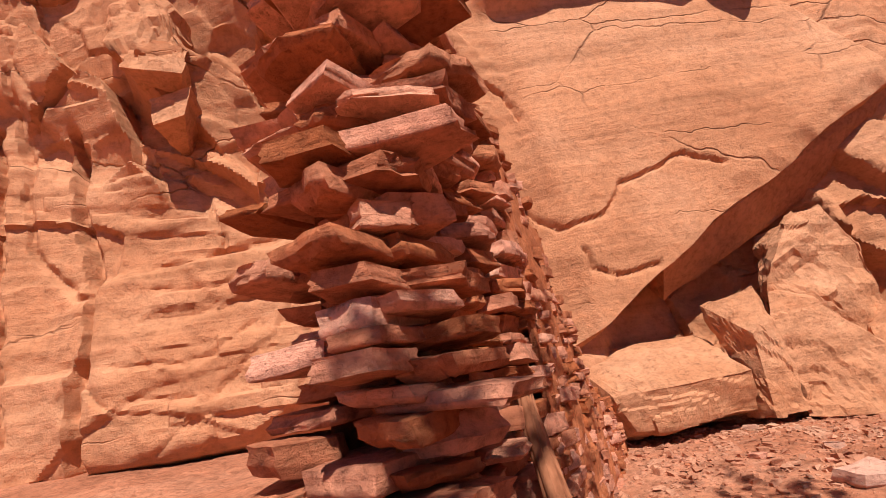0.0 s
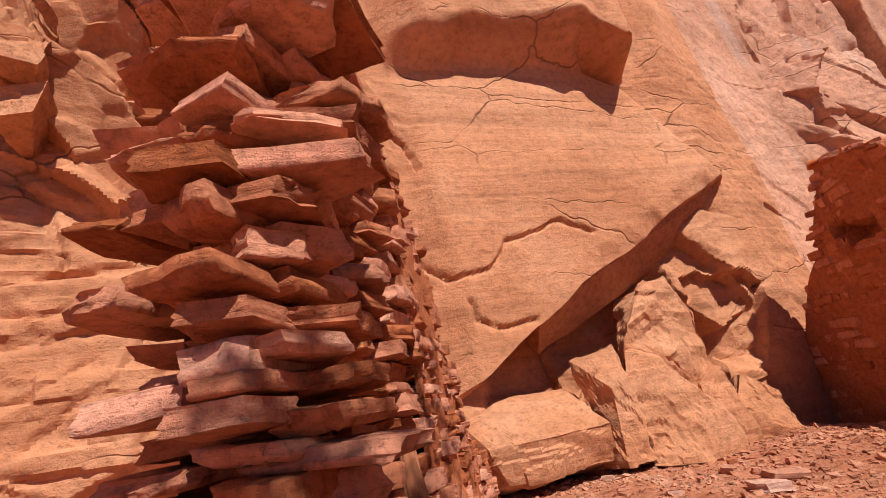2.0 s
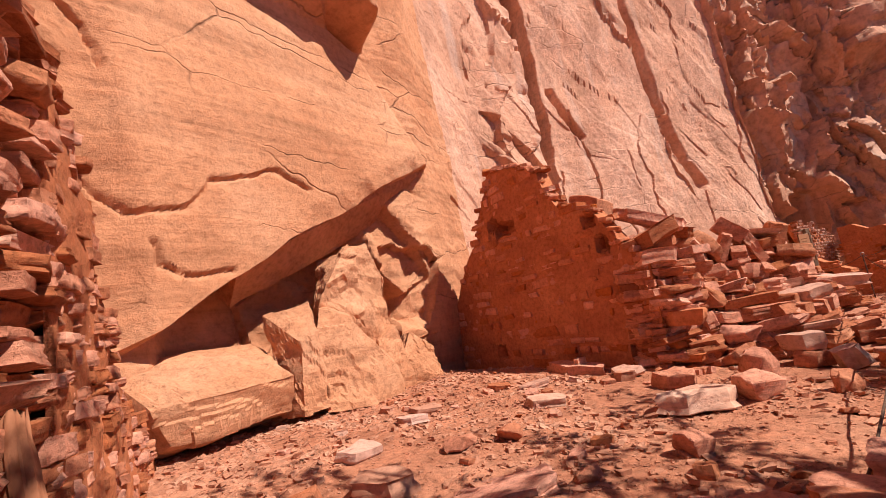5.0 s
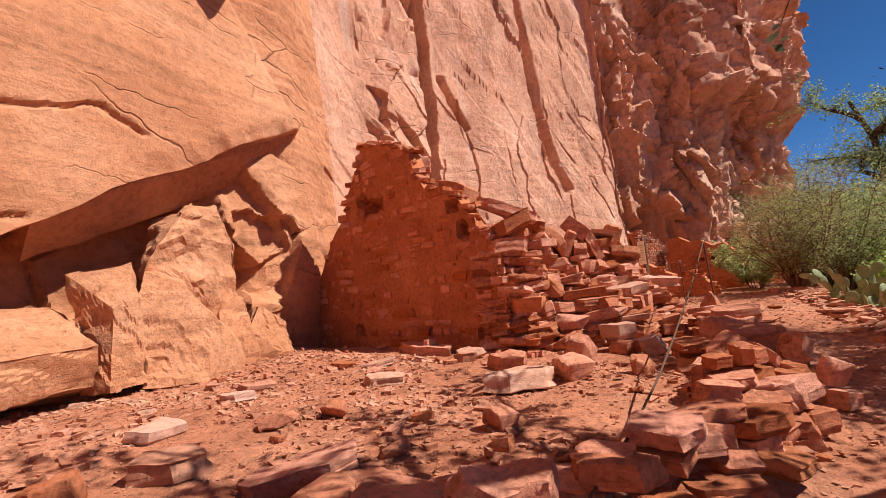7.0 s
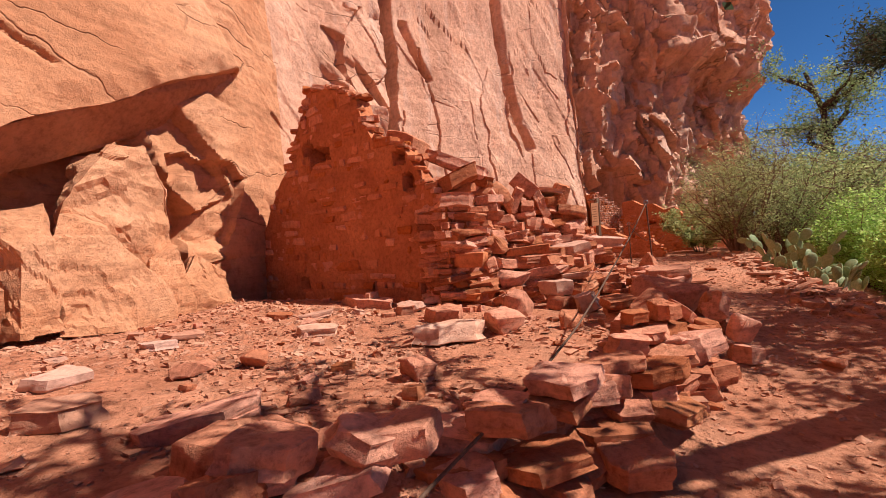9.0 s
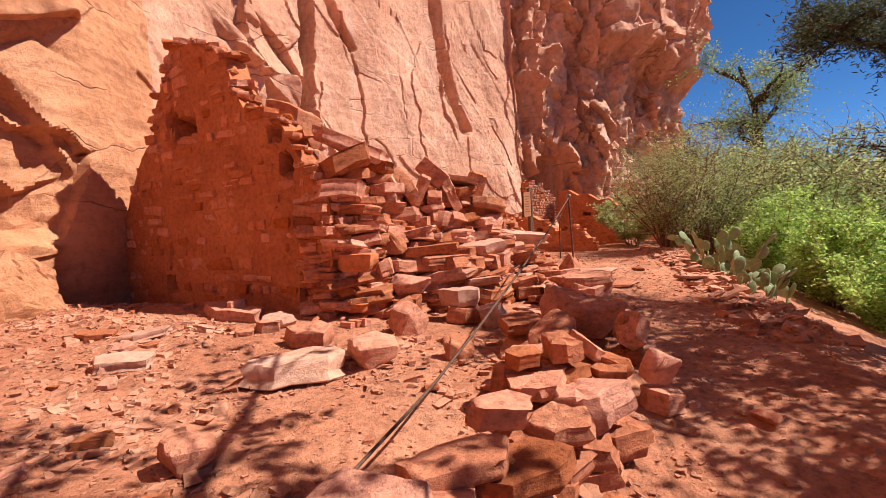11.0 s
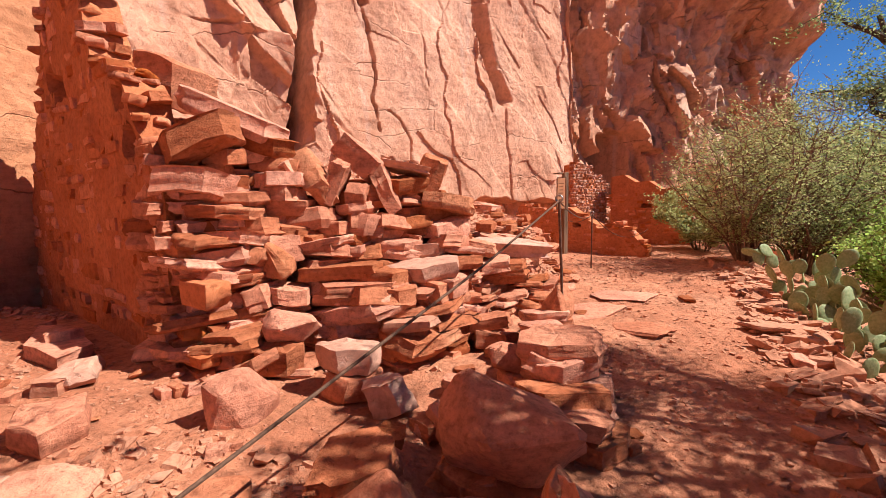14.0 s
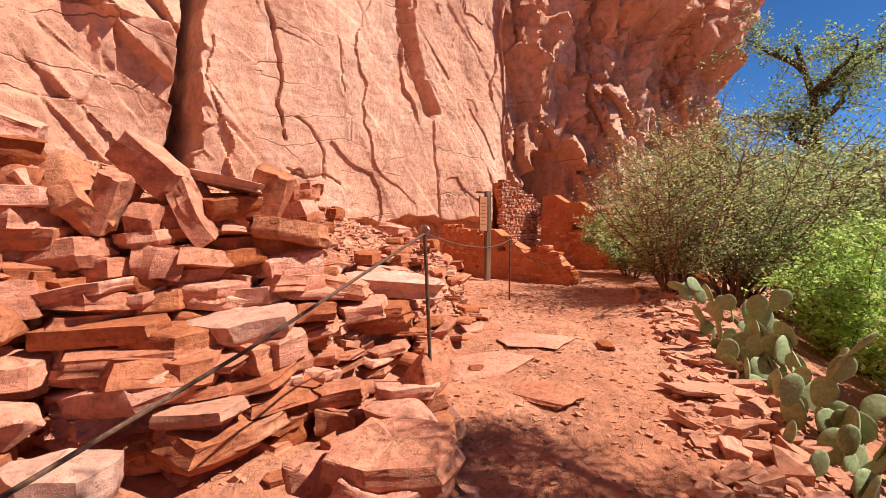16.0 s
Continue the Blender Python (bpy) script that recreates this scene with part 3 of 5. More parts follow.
tagged(cliff, "sunlit orange sandstone cliff with scaled plates and cracks", "cliff", kind="structure")

# the farther cliff with hollows, columns and a dark bulging brow
PLAN2 = [(18.6, 2.2), (19.6, 0.3), (20.2, -1.2), (22.4, -3.2), (22.7, -4.6), (25.2, -6.4), (25.5, -7.6), (27.4, -9.2), (28.9, -9.5), (35, -3), (50, 2)]
cx, cy, nx, ny = along(PLAN2, 0.08, 0.4)
cz = np.arange(-3, 26, 0.08)
X, Z = np.meshgrid(cx, cz, indexing="ij")
S = np.arange(len(cx))[:, None] * 0.08 + 0 * Z
wx = S + 0.5 * fbm(S * 0.4, Z * 0.3, 0, 3, 131)
f1, b1 = facets(wx * 0.42, Z * 0.2 + 0.12 * wx, 137, 0.7)
f2, b2 = facets(wx * 1.1 + 0.3 * Z, Z * 0.6, 139, 1.1)
f3, b3 = facets(wx * 2.4, Z * 1.7 + 0.4 * wx, 140, 1.2)
out = 0.5 * fbm(S * 0.25, Z * 0.15, 0, 4, 141) + 0.8 * f1 * smooth(b1, 0, 0.04) + 0.55 * f2 * smooth(b2, 0, 0.05) + 0.2 * f3 * smooth(b3, 0, 0.1) + 0.08 * fbm(S * 2, Z * 2, 0, 4, 143)
out = out + (1.1 + 0.8 * fbm(S * 0.45, Z * 0.35, 3, 2, 151)) * smooth(Z + 0.8 * fbm(S * 0.5, 0, 0, 2, 157), 7.6, 8.9) * smooth(S, 6, 9)
out = out - 2.0 * (1 - smooth(np.maximum(np.abs(S - 5.2) / 0.8, np.abs(Z - 2.6 + 0.3 * f2) / 1.3), 0.86, 1.0))
P = np.stack([X + nx[:, None] * out, cy[:, None] + ny[:, None] * out, Z], -1)
far = new("cliff_far", grid_mesh("cliff_far", P, M_FAR, 40))
tagged(far, "varnish-streaked sandstone cliff with hollows and overhanging brow", "cliff", kind="structure")


# ---- masonry ----
def course_stones(parent, p0, du, length, out_dir, z0, top, stones, rnd, hgt, lng, depth, proud, tilt=2.0, name="stone", limit=300, ragged=0.12, gaps=(), stop=9.0, skip=0.0):
    """Lays courses of stones on a face: from p0 along du, each as high as top(u) lets it."""
    ang = math.degrees(math.atan2(du.y, du.x))
    count, z = 0, z0
    zmax = max(top(length * i / 20) for i in range(21))
    while z < zmax:
        h = rnd.uniform(*hgt)
        u = -rnd.uniform(0, lng[0])
        while u < length:
            w = rnd.uniform(*lng) * (0.6 + 0.6 * h / hgt[1])
            w = min(w, length + stop - u)
            m = min(max(u + w / 2, 0), length)
            if z + h * 0.5 < top(m) and u + w > 0.05 and w > 0.04 and rnd.random() >= skip and count < limit and not any(abs(m - q[0]) < q[2] + w * 0.3 and abs(z + h / 2 - q[1]) < q[3] + h * 0.3 for q in gaps):
                d = rnd.uniform(*depth)
                q = p0 + du * (u + w / 2) + out_dir * (rnd.uniform(*proud) - d / 2)
                hh = h * rnd.uniform(1.0 - ragged, 1.04)
                part(name, rnd.choice(stones), parent, trs((q.x, q.y, z + h / 2), (rnd.uniform(-tilt, tilt), rnd.uniform(-tilt, tilt), ang + rnd.uniform(-tilt, tilt) * 1.5), (w * 1.02, d, hh)))
                count += 1
            u += w * 1.01
        z += h


def core_mesh(name, p0, du, length, back, thick, z0, top, inset, material, seed, rough=0.02, pockets=()):
    """The mud and rubble heart of a wall, a little inside its stones."""
    nu, nz = int(length / 0.04), 70
    u = np.linspace(inset, length - inset, nu)
    tp = np.array([top(a) - 0.06 for a in u])
    rows = []
    for off, side in ((inset, 0), (thick - inset, 1)):
        zz = np.linspace(0, 1, nz)[None, :] * (tp[:, None] - z0) + z0
        o = off + rough * fbm(u[:, None] * 4, zz * 4, side * 4, 4, seed) * (1 if side else -1)
        for pu, pz, pw, ph, pd in pockets if not side else ():
            o = o + pd * (1 - smooth(np.maximum(np.abs(u[:, None] - pu) / pw, np.abs(zz - pz) / ph), 0.7, 1.0))
        rows.append(np.stack([p0.x + du.x * u[:, None] + back.x * o, p0.y + du.y * u[:, None] + back.y * o, zz], -1))
    ring = np.concatenate([rows[0], rows[1][:, ::-1]], 1)
    me = grid_mesh(name, ring, material, 45)
    bm = bmesh.new()
    bm.from_mesh(me)
    bmesh.ops.holes_fill(bm, edges=[e for e in bm.edges if e.is_boundary], sides=0)
    bm.to_mesh(me)
    bm.free()
    return me


rnd = random.Random(4)
A = Vector((-0.27, 1.10, 0))
dA = Vector((2.17, 3.9, 0)).normalized()
nA = Vector((dA.y, -dA.x, 0))
first = tagged(new("wall_ruin_1"), "tall dry-laid red slab masonry wall, broken end", "ruin wall", kind="structure")


def top1(u):
    return float(np.interp(u, [0, 0.5, 0.95, 1.4, 2.3, 2.55, 2.9, 3.4, 4.1], [3.75, 3.7, 3.45, 3.05, 2.5, 2.0, 1.5, 1.1, 0.75]))


part("wall_core", core_mesh("wall_core", A, dA, 4.3, -nA, 0.55, -0.2, top1, 0.15, M_MUD, 3), first)
part("mud_coat", core_mesh("mud_coat", A + dA * 1.45, dA, 2.8, -nA, 0.45, -0.1, lambda u: top1(u + 1.5) - 0.1, 0.025, M_MUD, 5, 0.04), first, None, "crumbling mud coat")
course_stones(first, A, dA, 1.5, nA, 0.1, top1, STONES, rnd, (0.06, 0.13), (0.2, 0.5), (0.24, 0.36), (-0.07, 0.05), 4, ragged=0.3, skip=0.02)
course_stones(first, A + dA * 1.5, dA, 2.7, nA, 0.2, lambda u: top1(u + 1.5), STONES, rnd, (0.06, 0.125), (0.1, 0.3), (0.2, 0.3), (-0.03, 0.035), 7, ragged=0.25)
course_stones(first, A, -nA, 0.55, -dA, 0.1, lambda u: 3.75, STONES, rnd, (0.07, 0.135), (0.3, 0.6), (0.34, 0.5), (-0.17, 0.12), 4, ragged=0.34, stop=0.1, skip=0.05)

B = Vector((7.40, 5.0, 0))
dB = Vector((-1.28, -3.98, 0)).normalized()
nB = Vector((dB.y, -dB.x, 0))
second = tagged(new("wall_ruin_2"), "ruined mud-plastered red masonry room wall in shade", "ruin wall", kind="structure")


def top2(u):
    return float(np.interp(u, [0, 0.3, 0.58, 0.98, 1.02, 1.43, 1.5, 1.7, 2.2, 2.65, 2.7, 2.95, 3.5, 3.8, 4.1, 4.18], [1.5, 2.0, 2.4, 2.75, 3.0, 3.6, 3.85, 3.9, 3.75, 3.5, 3.2, 2.8, 2.6, 2.1, 1.8, 1.75]))


HOLES = ((1.72, 2.74, 0.26, 0.11, 0.28), (1.45, 2.86, 0.14, 0.08, 0.2), (3.4, 2.42, 0.1, 0.1, 0.2), (3.55, 2.05, 0.1, 0.12, 0.2), (1.15, 0.62, 0.1, 0.12, 0.16), (3.75, 0.48, 0.1, 0.14, 0.22))
part("wall_core", core_mesh("wall_core", B, dB, 4.18, -nB, 0.34, 0.0, top2, 0.012, M_MUD, 9, 0.035, HOLES), second)
course_stones(second, B, dB, 4.12, nB, 0.2, top2, MUDSTONES, rnd, (0.09, 0.22), (0.14, 0.5), (0.2, 0.26), (-0.022, 0.028), 4, limit=295, ragged=0.3, skip=0.08, gaps=[h[:4] for h in HOLES])
course_stones(second, B + dB * 4.17, -nB, 0.5, dB, 0.2, lambda u: 1.8, STONES, rnd, (0.06, 0.13), (0.12, 0.3), (0.2, 0.34), (-0.02, 0.08), 4)
# broken crest: loose stones and mud lumps left along the top
cap = random.Random(46)
u = 1.0
while u < 4.1:
    for k in range(2):
        w, h = cap.uniform(0.12, 0.3), cap.uniform(0.05, 0.1)
        q = B + dB * (u + cap.uniform(-0.06, 0.06)) - nB * (0.06 + 0.17 * k + cap.uniform(-0.04, 0.04))
        part("cap_stone", cap.choice(STONES if cap.random() < 0.6 else MUDSTONES), second, trs((q.x, q.y, top2(u) - 0.04 + cap.uniform(-0.03, 0.03)), (cap.uniform(-12, 12), cap.uniform(-14, 14), 72 + cap.uniform(-35, 35)), (w, cap.uniform(0.12, 0.24), h)))
    u += cap.uniform(0.08, 0.14)


# ---- curves: posts, ropes, stems ----
def tube(name, pts, radii, material, sides=6):
    """A tube through points, with a radius for each; closed ends."""
    p = np.array(pts, float)
    rr = np.broadcast_to(np.array(radii, float), (len(p),))
    t = np.gradient(p, axis=0)
    t /= np.linalg.norm(t, axis=1, keepdims=True) + 1e-9
    ref = np.where(np.abs(t[:, 2:3]) > 0.9, np.array([[1.0, 0, 0]]), np.array([[0, 0, 1.0]]))
    a = np.cross(t, ref)
    a /= np.linalg.norm(a, axis=1, keepdims=True) + 1e-9
    b = np.cross(t, a)
    th = np.linspace(0, 2 * np.pi, sides, endpoint=False)
    ring = p[:, None] + rr[:, None, None] * (np.cos(th)[None, :, None] * a[:, None] + np.sin(th)[None, :, None] * b[:, None])
    v = ring.reshape(-1, 3)
    i = np.arange(len(p) * sides).reshape(len(p), sides)
    j = np.roll(i, -1, 1)
    f = np.stack([i[:-1], j[:-1], j[1:], i[1:]], -1).reshape(-1, 4).tolist()
    f += [i[0].tolist(), i[-1][::-1].tolist()]
    return v, f


def tube_mesh(name, pts, radii, material, sides=6):
    v, f = tube(name, pts, radii, material, sides)
    return mesh_of(name, v, f, material, 50)


def merged(name, pieces, material, angle=50):
    vs, fs, n = [], [], 0
    for v, f in pieces:
        vs.append(np.asarray(v))
        fs += [[k + n for k in q] for q in f]
        n += len(v)
    return mesh_of(name, np.concatenate(vs), fs, material, angle)


# ---- rocks of their own shape ----
def hull_rock(pts, material, seed, cuts=5, rough=0.05, freq=2.2, angle=26):
    bm = bmesh.new()
    for p in pts:
        bm.verts.new(p)
    got = bmesh.ops.convex_hull(bm, input=bm.verts)
    bmesh.ops.delete(bm, geom=list({g for g in got["geom_interior"] + got["geom_unused"] if isinstance(g, bmesh.types.BMVert)}), context="VERTS")
    bmesh.ops.subdivide_edges(bm, edges=bm.edges, cuts=cuts, use_grid_fill=True)
    bmesh.ops.triangulate(bm, faces=bm.faces)
    bmesh.ops.subdivide_edges(bm, edges=bm.edges, cuts=2, use_grid_fill=True)
    co = np.array([v.co for v in bm.verts])
    nr = np.array([v.normal for v in bm.verts])
    d = rough * fbm(co[:, 0] * freq, co[:, 1] * freq, co[:, 2] * freq * 1.6, 5, seed) + 0.4 * rough * np.round(2 * vnoise(co[:, 0] * 1.3, co[:, 1] * 1.3, co[:, 2] * 3, seed + 3))
    for v, c, n, k in zip(bm.verts, co, nr, d):
        v.co = Vector(c + n * k)
    return bm_mesh("rock", bm, material, angle)


def hull_thing(name, pts, material, seed, label, category="rock", kind="", **kw):
    return tagged(new(name, hull_rock(pts, material, seed, **kw)), label, category, kind=kind)


hull_thing("slab_end", [(2.9, 5.04, 2.36), (4.5, 5.0, 3.2), (5.47, 4.93, 3.76), (6.1, 4.89, 4.1), (6.74, 4.83, 4.44), (6.88, 4.88, 4.3), (6.72, 5.2, 3.95), (6.35, 5.42, 3.5), (5.75, 5.5, 3.16), (5.2, 5.52, 2.92), (4.5, 5.52, 2.62), (3.0, 5.5, 1.92), (6.9, 5.6, 4.3), (6.3, 5.8, 3.6), (3.0, 5.8, 2.2), (5.4, 5.6, 3.7), (6.2, 5.5, 4.1)], M_BLOCK, 6, "blunt broken end of the great overhanging slab", "cliff", "structure", rough=0.03, freq=2.0, angle=20)
hull_thing("shelf_rock", [(1.55, 5.5, 1.42), (3.3, 5.6, 1.45), (1.75, 4.75, 0.95), (2.2, 4.5, 0.98), (3.25, 4.62, 1.0), (3.3, 4.8, 0.55), (1.9, 4.75, 0.62), (2.3, 4.62, 0.6), (1.6, 5.6, 0.4), (3.3, 5.6, 0.4)], M_BLOCK, 5, "smooth orange sandstone block wedged under the slab", rough=0.06, freq=1.6, angle=18)
hull_thing("faceted_rock", [(3.3, 5.2, 1.75), (3.3, 5.0, 0.5), (3.35, 4.66, 0.5), (3.42, 4.68, 1.35), (3.62, 4.72, 1.5), (3.75, 4.6, 0.5), (3.85, 5.0, 1.9), (3.9, 5.4, 0.5)], M_BLOCK, 8, "upright orange sandstone wedge at the cliff foot", rough=0.06, angle=14)
hull_thing("faceted_rock", [(3.7, 4.66, 0.45), (3.7, 4.78, 1.2), (3.95, 4.9, 1.75), (4.35, 4.75, 1.6), (4.95, 4.6, 0.75), (4.98, 4.52, 0.4), (4.4, 5.3, 1.9), (5.1, 5.2, 0.9), (4.2, 4.5, 0.42)], M_BLOCK, 9, "faceted orange sandstone boulder leaning on the cliff", rough=0.07, angle=14)
hull_thing("faceted_rock", [(3.9, 5.0, 1.6), (4.1, 4.9, 2.1), (4.55, 4.9, 2.3), (4.35, 4.98, 1.0), (5.3, 4.98, 0.9), (4.75, 5.05, 2.72), (5.2, 5.1, 2.8), (5.55, 5.08, 2.2), (5.5, 5.04, 1.4), (4.6, 5.6, 2.6), (5.5, 5.5, 1.2), (4.3, 5.4, 0.9)], M_BLOCK, 10, "rough broken sandstone under the overhanging slab", rough=0.085, freq=2.6, angle=15)
hull_thing("faceted_rock", [(4.9, 4.75, 0.4), (4.95, 4.85, 1.2), (5.4, 4.8, 1.4), (5.5, 4.7, 0.4), (5.3, 5.3, 1.5), (5.0, 5.3, 0.6)], M_BLOCK, 11, "curved sandstone flake at the cliff foot", rough=0.05, angle=16)
hull_thing("faceted_rock", [(5.3, 4.85, 0.4), (5.4, 4.8, 0.9), (5.7, 4.85, 1.25), (6.1, 4.7, 0.95), (6.15, 4.65, 0.4), (5.9, 5.2, 1.2), (5.4, 5.3, 0.5), (6.0, 4.5, 0.42)], M_BLOCK, 12, "pale split sandstone wedge at the cliff foot", rough=0.06, angle=14)
hull_thing("hanging_rock", [(-3.35, 4.35, 6.5), (-2.75, 4.2, 6.35), (-3.25, 4.2, 5.7), (-2.9, 3.95, 5.1), (-2.3, 3.95, 4.95), (-2.25, 4.1, 5.4), (-2.6, 4.9, 6.2), (-2.7, 4.8, 5.0), (-3.2, 4.9, 6.0)], M_BLOCK, 14, "hanging pink sandstone flake high on the cliff", rough=0.13)
hull_thing("hanging_rock", [(-2.75, 4.2, 4.85), (-2.25, 4.1, 4.9), (-2.3, 4.05, 4.5), (-2.65, 4.1, 4.45), (-2.4, 4.8, 4.8), (-2.6, 4.8, 4.4)], M_BLOCK, 15, "small sandstone chockstone under the hanging flake", rough=0.04)

KINDS = {"slab": STONES, "block": BOULDERS, "pale": PALES, "white": WHITES}
WORDS = {"slab": ("fallen_slab", "tilted flat red sandstone slab fallen on the rubble"), "block": ("fallen_block", "angular red sandstone block fallen from the wall"), "pale": ("pale_slab", "sun-bleached pale sandstone slab lying on the rubble")}
pick = random.Random(21)


def lay(kind, place, size, roll, turn):
    """One fallen stone: its middle, its size, how it leans and which way it faces. Where it would hang, stones are set under it."""
    flat = kind == "block" and place[0] < 4.6
    ob = new(WORDS[kind][0], pick.choice(STONES if flat else KINDS[kind]))
    if flat:
        size = (size[0] * 1.1, size[1] * 1.25, size[2] * 0.75)
    if place[1] < -1.5 and place[0] < 6.6:
        rest = gz(place[0], place[1]) + 0.45 * (size[0] * abs(math.sin(radians(roll))) + size[2] * abs(math.cos(radians(roll))))
        place = (place[0], place[1], min(place[2], rest + 0.12))
    ob.matrix_basis = trs(place, (pick.uniform(-8, 8), -roll, turn + pick.uniform(-12, 12)), size)
    tagged(ob, WORDS[kind][1], "rock", "fallen stones")
    half = size[0] / 2 * abs(math.sin(radians(roll))) + size[2] / 2 * abs(math.cos(radians(roll)))
    low, floor = place[2] - half, gz(place[0], place[1])
    while low - floor > 0.05:
        h = min(low - floor + 0.06, pick.uniform(0.08, 0.17))
        if low - floor < 0.18:
            h = low - floor + 0.07
        x, y = place[0] + pick.uniform(-0.06, 0.16), place[1] + pick.uniform(-0.13, 0.13)
        under = new("fallen_block", pick.choice(STONES))
        under.matrix_basis = trs((x, y, floor + h / 2 - 0.03), (pick.uniform(-11, 11), pick.uniform(-11, 11), turn + pick.uniform(-50, 50)), (max(size[0], size[2]) * pick.uniform(0.8, 1.15), max(size[1], 0.2) * 1.1, h))
        tagged(under, WORDS["block"][1], "rock", "fallen stones")
        floor += h - 0.05
    return ob


lay("slab", (6.02, 2.25, 0.38), (1.1, 0.42, 0.2), 4, 76)
lay("slab", (6.38, 0.93, 2.01), (0.69, 0.50, 0.24), 22, -69)
lay("slab", (6.83, 1.04, 2.28), (1.02, 0.50, 0.21), -25, -69)
lay("slab", (6.90, 0.73, 2.02), (0.51, 0.38, 0.19), -12, -69)
lay("slab", (6.56, 0.87, 1.91), (0.33, 0.25, 0.15), 0, -69)
lay("slab", (6.56, 1.73, 2.26), (0.33, 0.25, 0.24), -10, -69)
lay("slab", (7.03, 1.86, 2.65), (0.78, 0.50, 0.47), -20, -69)
lay("slab", (6.42, 1.21, 1.65), (0.73, 0.50, 0.15), 3, -69)
lay("slab", (6.38, 1.26, 1.49), (0.44, 0.33, 0.13), 0, -69)
lay("slab", (6.61, 0.84, 1.58), (0.57, 0.43, 0.12), 0, -69)
lay("slab", (6.98, 0.68, 1.74), (0.43, 0.32, 0.22), 30, -69)
lay("slab", (7.11, 0.43, 1.75), (0.58, 0.43, 0.22), -60, -69)
lay("slab", (7.18, 0.26, 1.71), (0.41, 0.31, 0.15), 65, -69)
lay("slab", (7.38, 0.14, 1.94), (0.45, 0.34, 0.25), -40, -69)
lay("slab", (7.50, -0.06, 1.66), (0.51, 0.38, 0.20), -65, -69)
lay("slab", (7.25, 0.43, 1.59), (0.28, 0.21, 0.23), 80, -69)
lay("slab", (7.26, 0.10, 1.57), (0.29, 0.22, 0.20), 80, -69)
lay("slab", (7.37, 0.30, 1.54), (0.36, 0.27, 0.15), -75, -69)
lay("pale", (7.70, -0.17, 1.85), (0.53, 0.39, 0.09), -12, -69)
lay("slab", (7.88, -0.35, 1.76), (0.43, 0.33, 0.27), 70, -69)
lay("slab", (7.90, -0.54, 1.50), (0.54, 0.40, 0.19), -8, -69)
lay("block", (7.69, 0.64, 1.33), (0.34, 0.38, 0.46), 0, -69)
lay("block", (8.10, -0.13, 1.20), (0.44, 0.39, 0.38), -5, -69)
lay("block", (8.16, -0.36, 1.22), (0.29, 0.24, 0.21), 80, -69)
lay("block", (7.28, 0.43, 1.06), (0.39, 0.32, 0.28), 0, -69)
lay("block", (7.48, 0.20, 1.04), (0.32, 0.30, 0.32), 0, -69)
lay("pale", (7.72, -0.23, 1.03), (0.69, 0.50, 0.24), 5, -69)
lay("block", (6.50, 0.81, 0.99), (0.56, 0.39, 0.26), 0, -69)
lay("block", (6.68, 0.51, 1.04), (0.29, 0.32, 0.38), 0, -69)
lay("slab", (6.46, 0.85, 1.22), (0.30, 0.23, 0.19), 0, -69)
lay("slab", (6.70, 0.76, 1.33), (0.54, 0.41, 0.16), 5, -69)
lay("slab", (6.36, 0.96, 1.35), (0.30, 0.22, 0.17), 0, -69)
lay("slab", (7.03, -0.07, 0.86), (0.91, 0.50, 0.10), 2, -69)
lay("slab", (6.97, -0.04, 0.75), (0.77, 0.50, 0.10), 0, -69)
lay("slab", (7.10, -0.21, 0.91), (0.51, 0.38, 0.16), -3, -69)
lay("slab", (7.03, 0.13, 0.96), (0.70, 0.50, 0.13), 3, -69)
lay("pale", (7.42, -0.45, 0.94), (0.68, 0.50, 0.19), 4, -69)
lay("slab", (7.48, -0.63, 0.79), (0.44, 0.33, 0.20), 0, -69)
lay("pale", (7.00, -0.49, 0.54), (0.53, 0.40, 0.12), 5, -69)
lay("block", (6.48, 0.25, 0.61), (0.45, 0.32, 0.23), 5, -69)
lay("slab", (6.35, 0.60, 0.56), (0.53, 0.40, 0.11), 8, -69)
lay("slab", (6.30, 0.66, 0.47), (0.53, 0.40, 0.11), 4, -69)
lay("slab", (6.27, 0.37, 0.37), (0.40, 0.30, 0.12), 30, -69)
lay("pale", (6.39, -0.30, 0.47), (0.47, 0.35, 0.23), -5, -69)
lay("block", (5.80, 0.13, 0.35), (0.44, 0.38, 0.37), 0, -69)
lay("pale", (6.26, -0.69, 0.27), (0.31, 0.23, 0.30), 20, -69)
lay("block", (7.37, -1.54, 0.47), (0.44, 0.29, 0.18), 0, -69)
lay("block", (7.68, -1.61, 0.60), (0.40, 0.33, 0.28), 75, -69)
lay("slab", (7.58, -1.51, 0.55), (0.42, 0.32, 0.10), 0, -69)
lay("block", (6.77, -1.41, 0.44), (0.41, 0.28, 0.19), -8, -69)
lay("slab", (6.68, -1.67, 0.44), (0.42, 0.31, 0.14), -20, -69)
lay("slab", (8.40, -0.67, 1.04), (0.54, 0.40, 0.18), -15, -69)
lay("pale", (8.93, -0.90, 0.98), (0.98, 0.50, 0.23), -5, -69)
lay("slab", (8.62, -0.91, 0.81), (0.62, 0.46, 0.15), 0, -69)
lay("slab", (7.68, -0.98, 0.43), (0.40, 0.30, 0.13), 10, -69)
lay("slab", (7.20, -0.44, 0.77), (0.51, 0.38, 0.09), 0, -69)
lay("slab", (7.10, -0.30, 0.65), (0.55, 0.41, 0.09), 0, -69)
lay("slab", (2.02, 0.88, 0.22), (0.67, 0.50, 0.28), 0, -73)
lay("block", (2.26, 0.54, 0.20), (0.31, 0.25, 0.21), 0, -73)
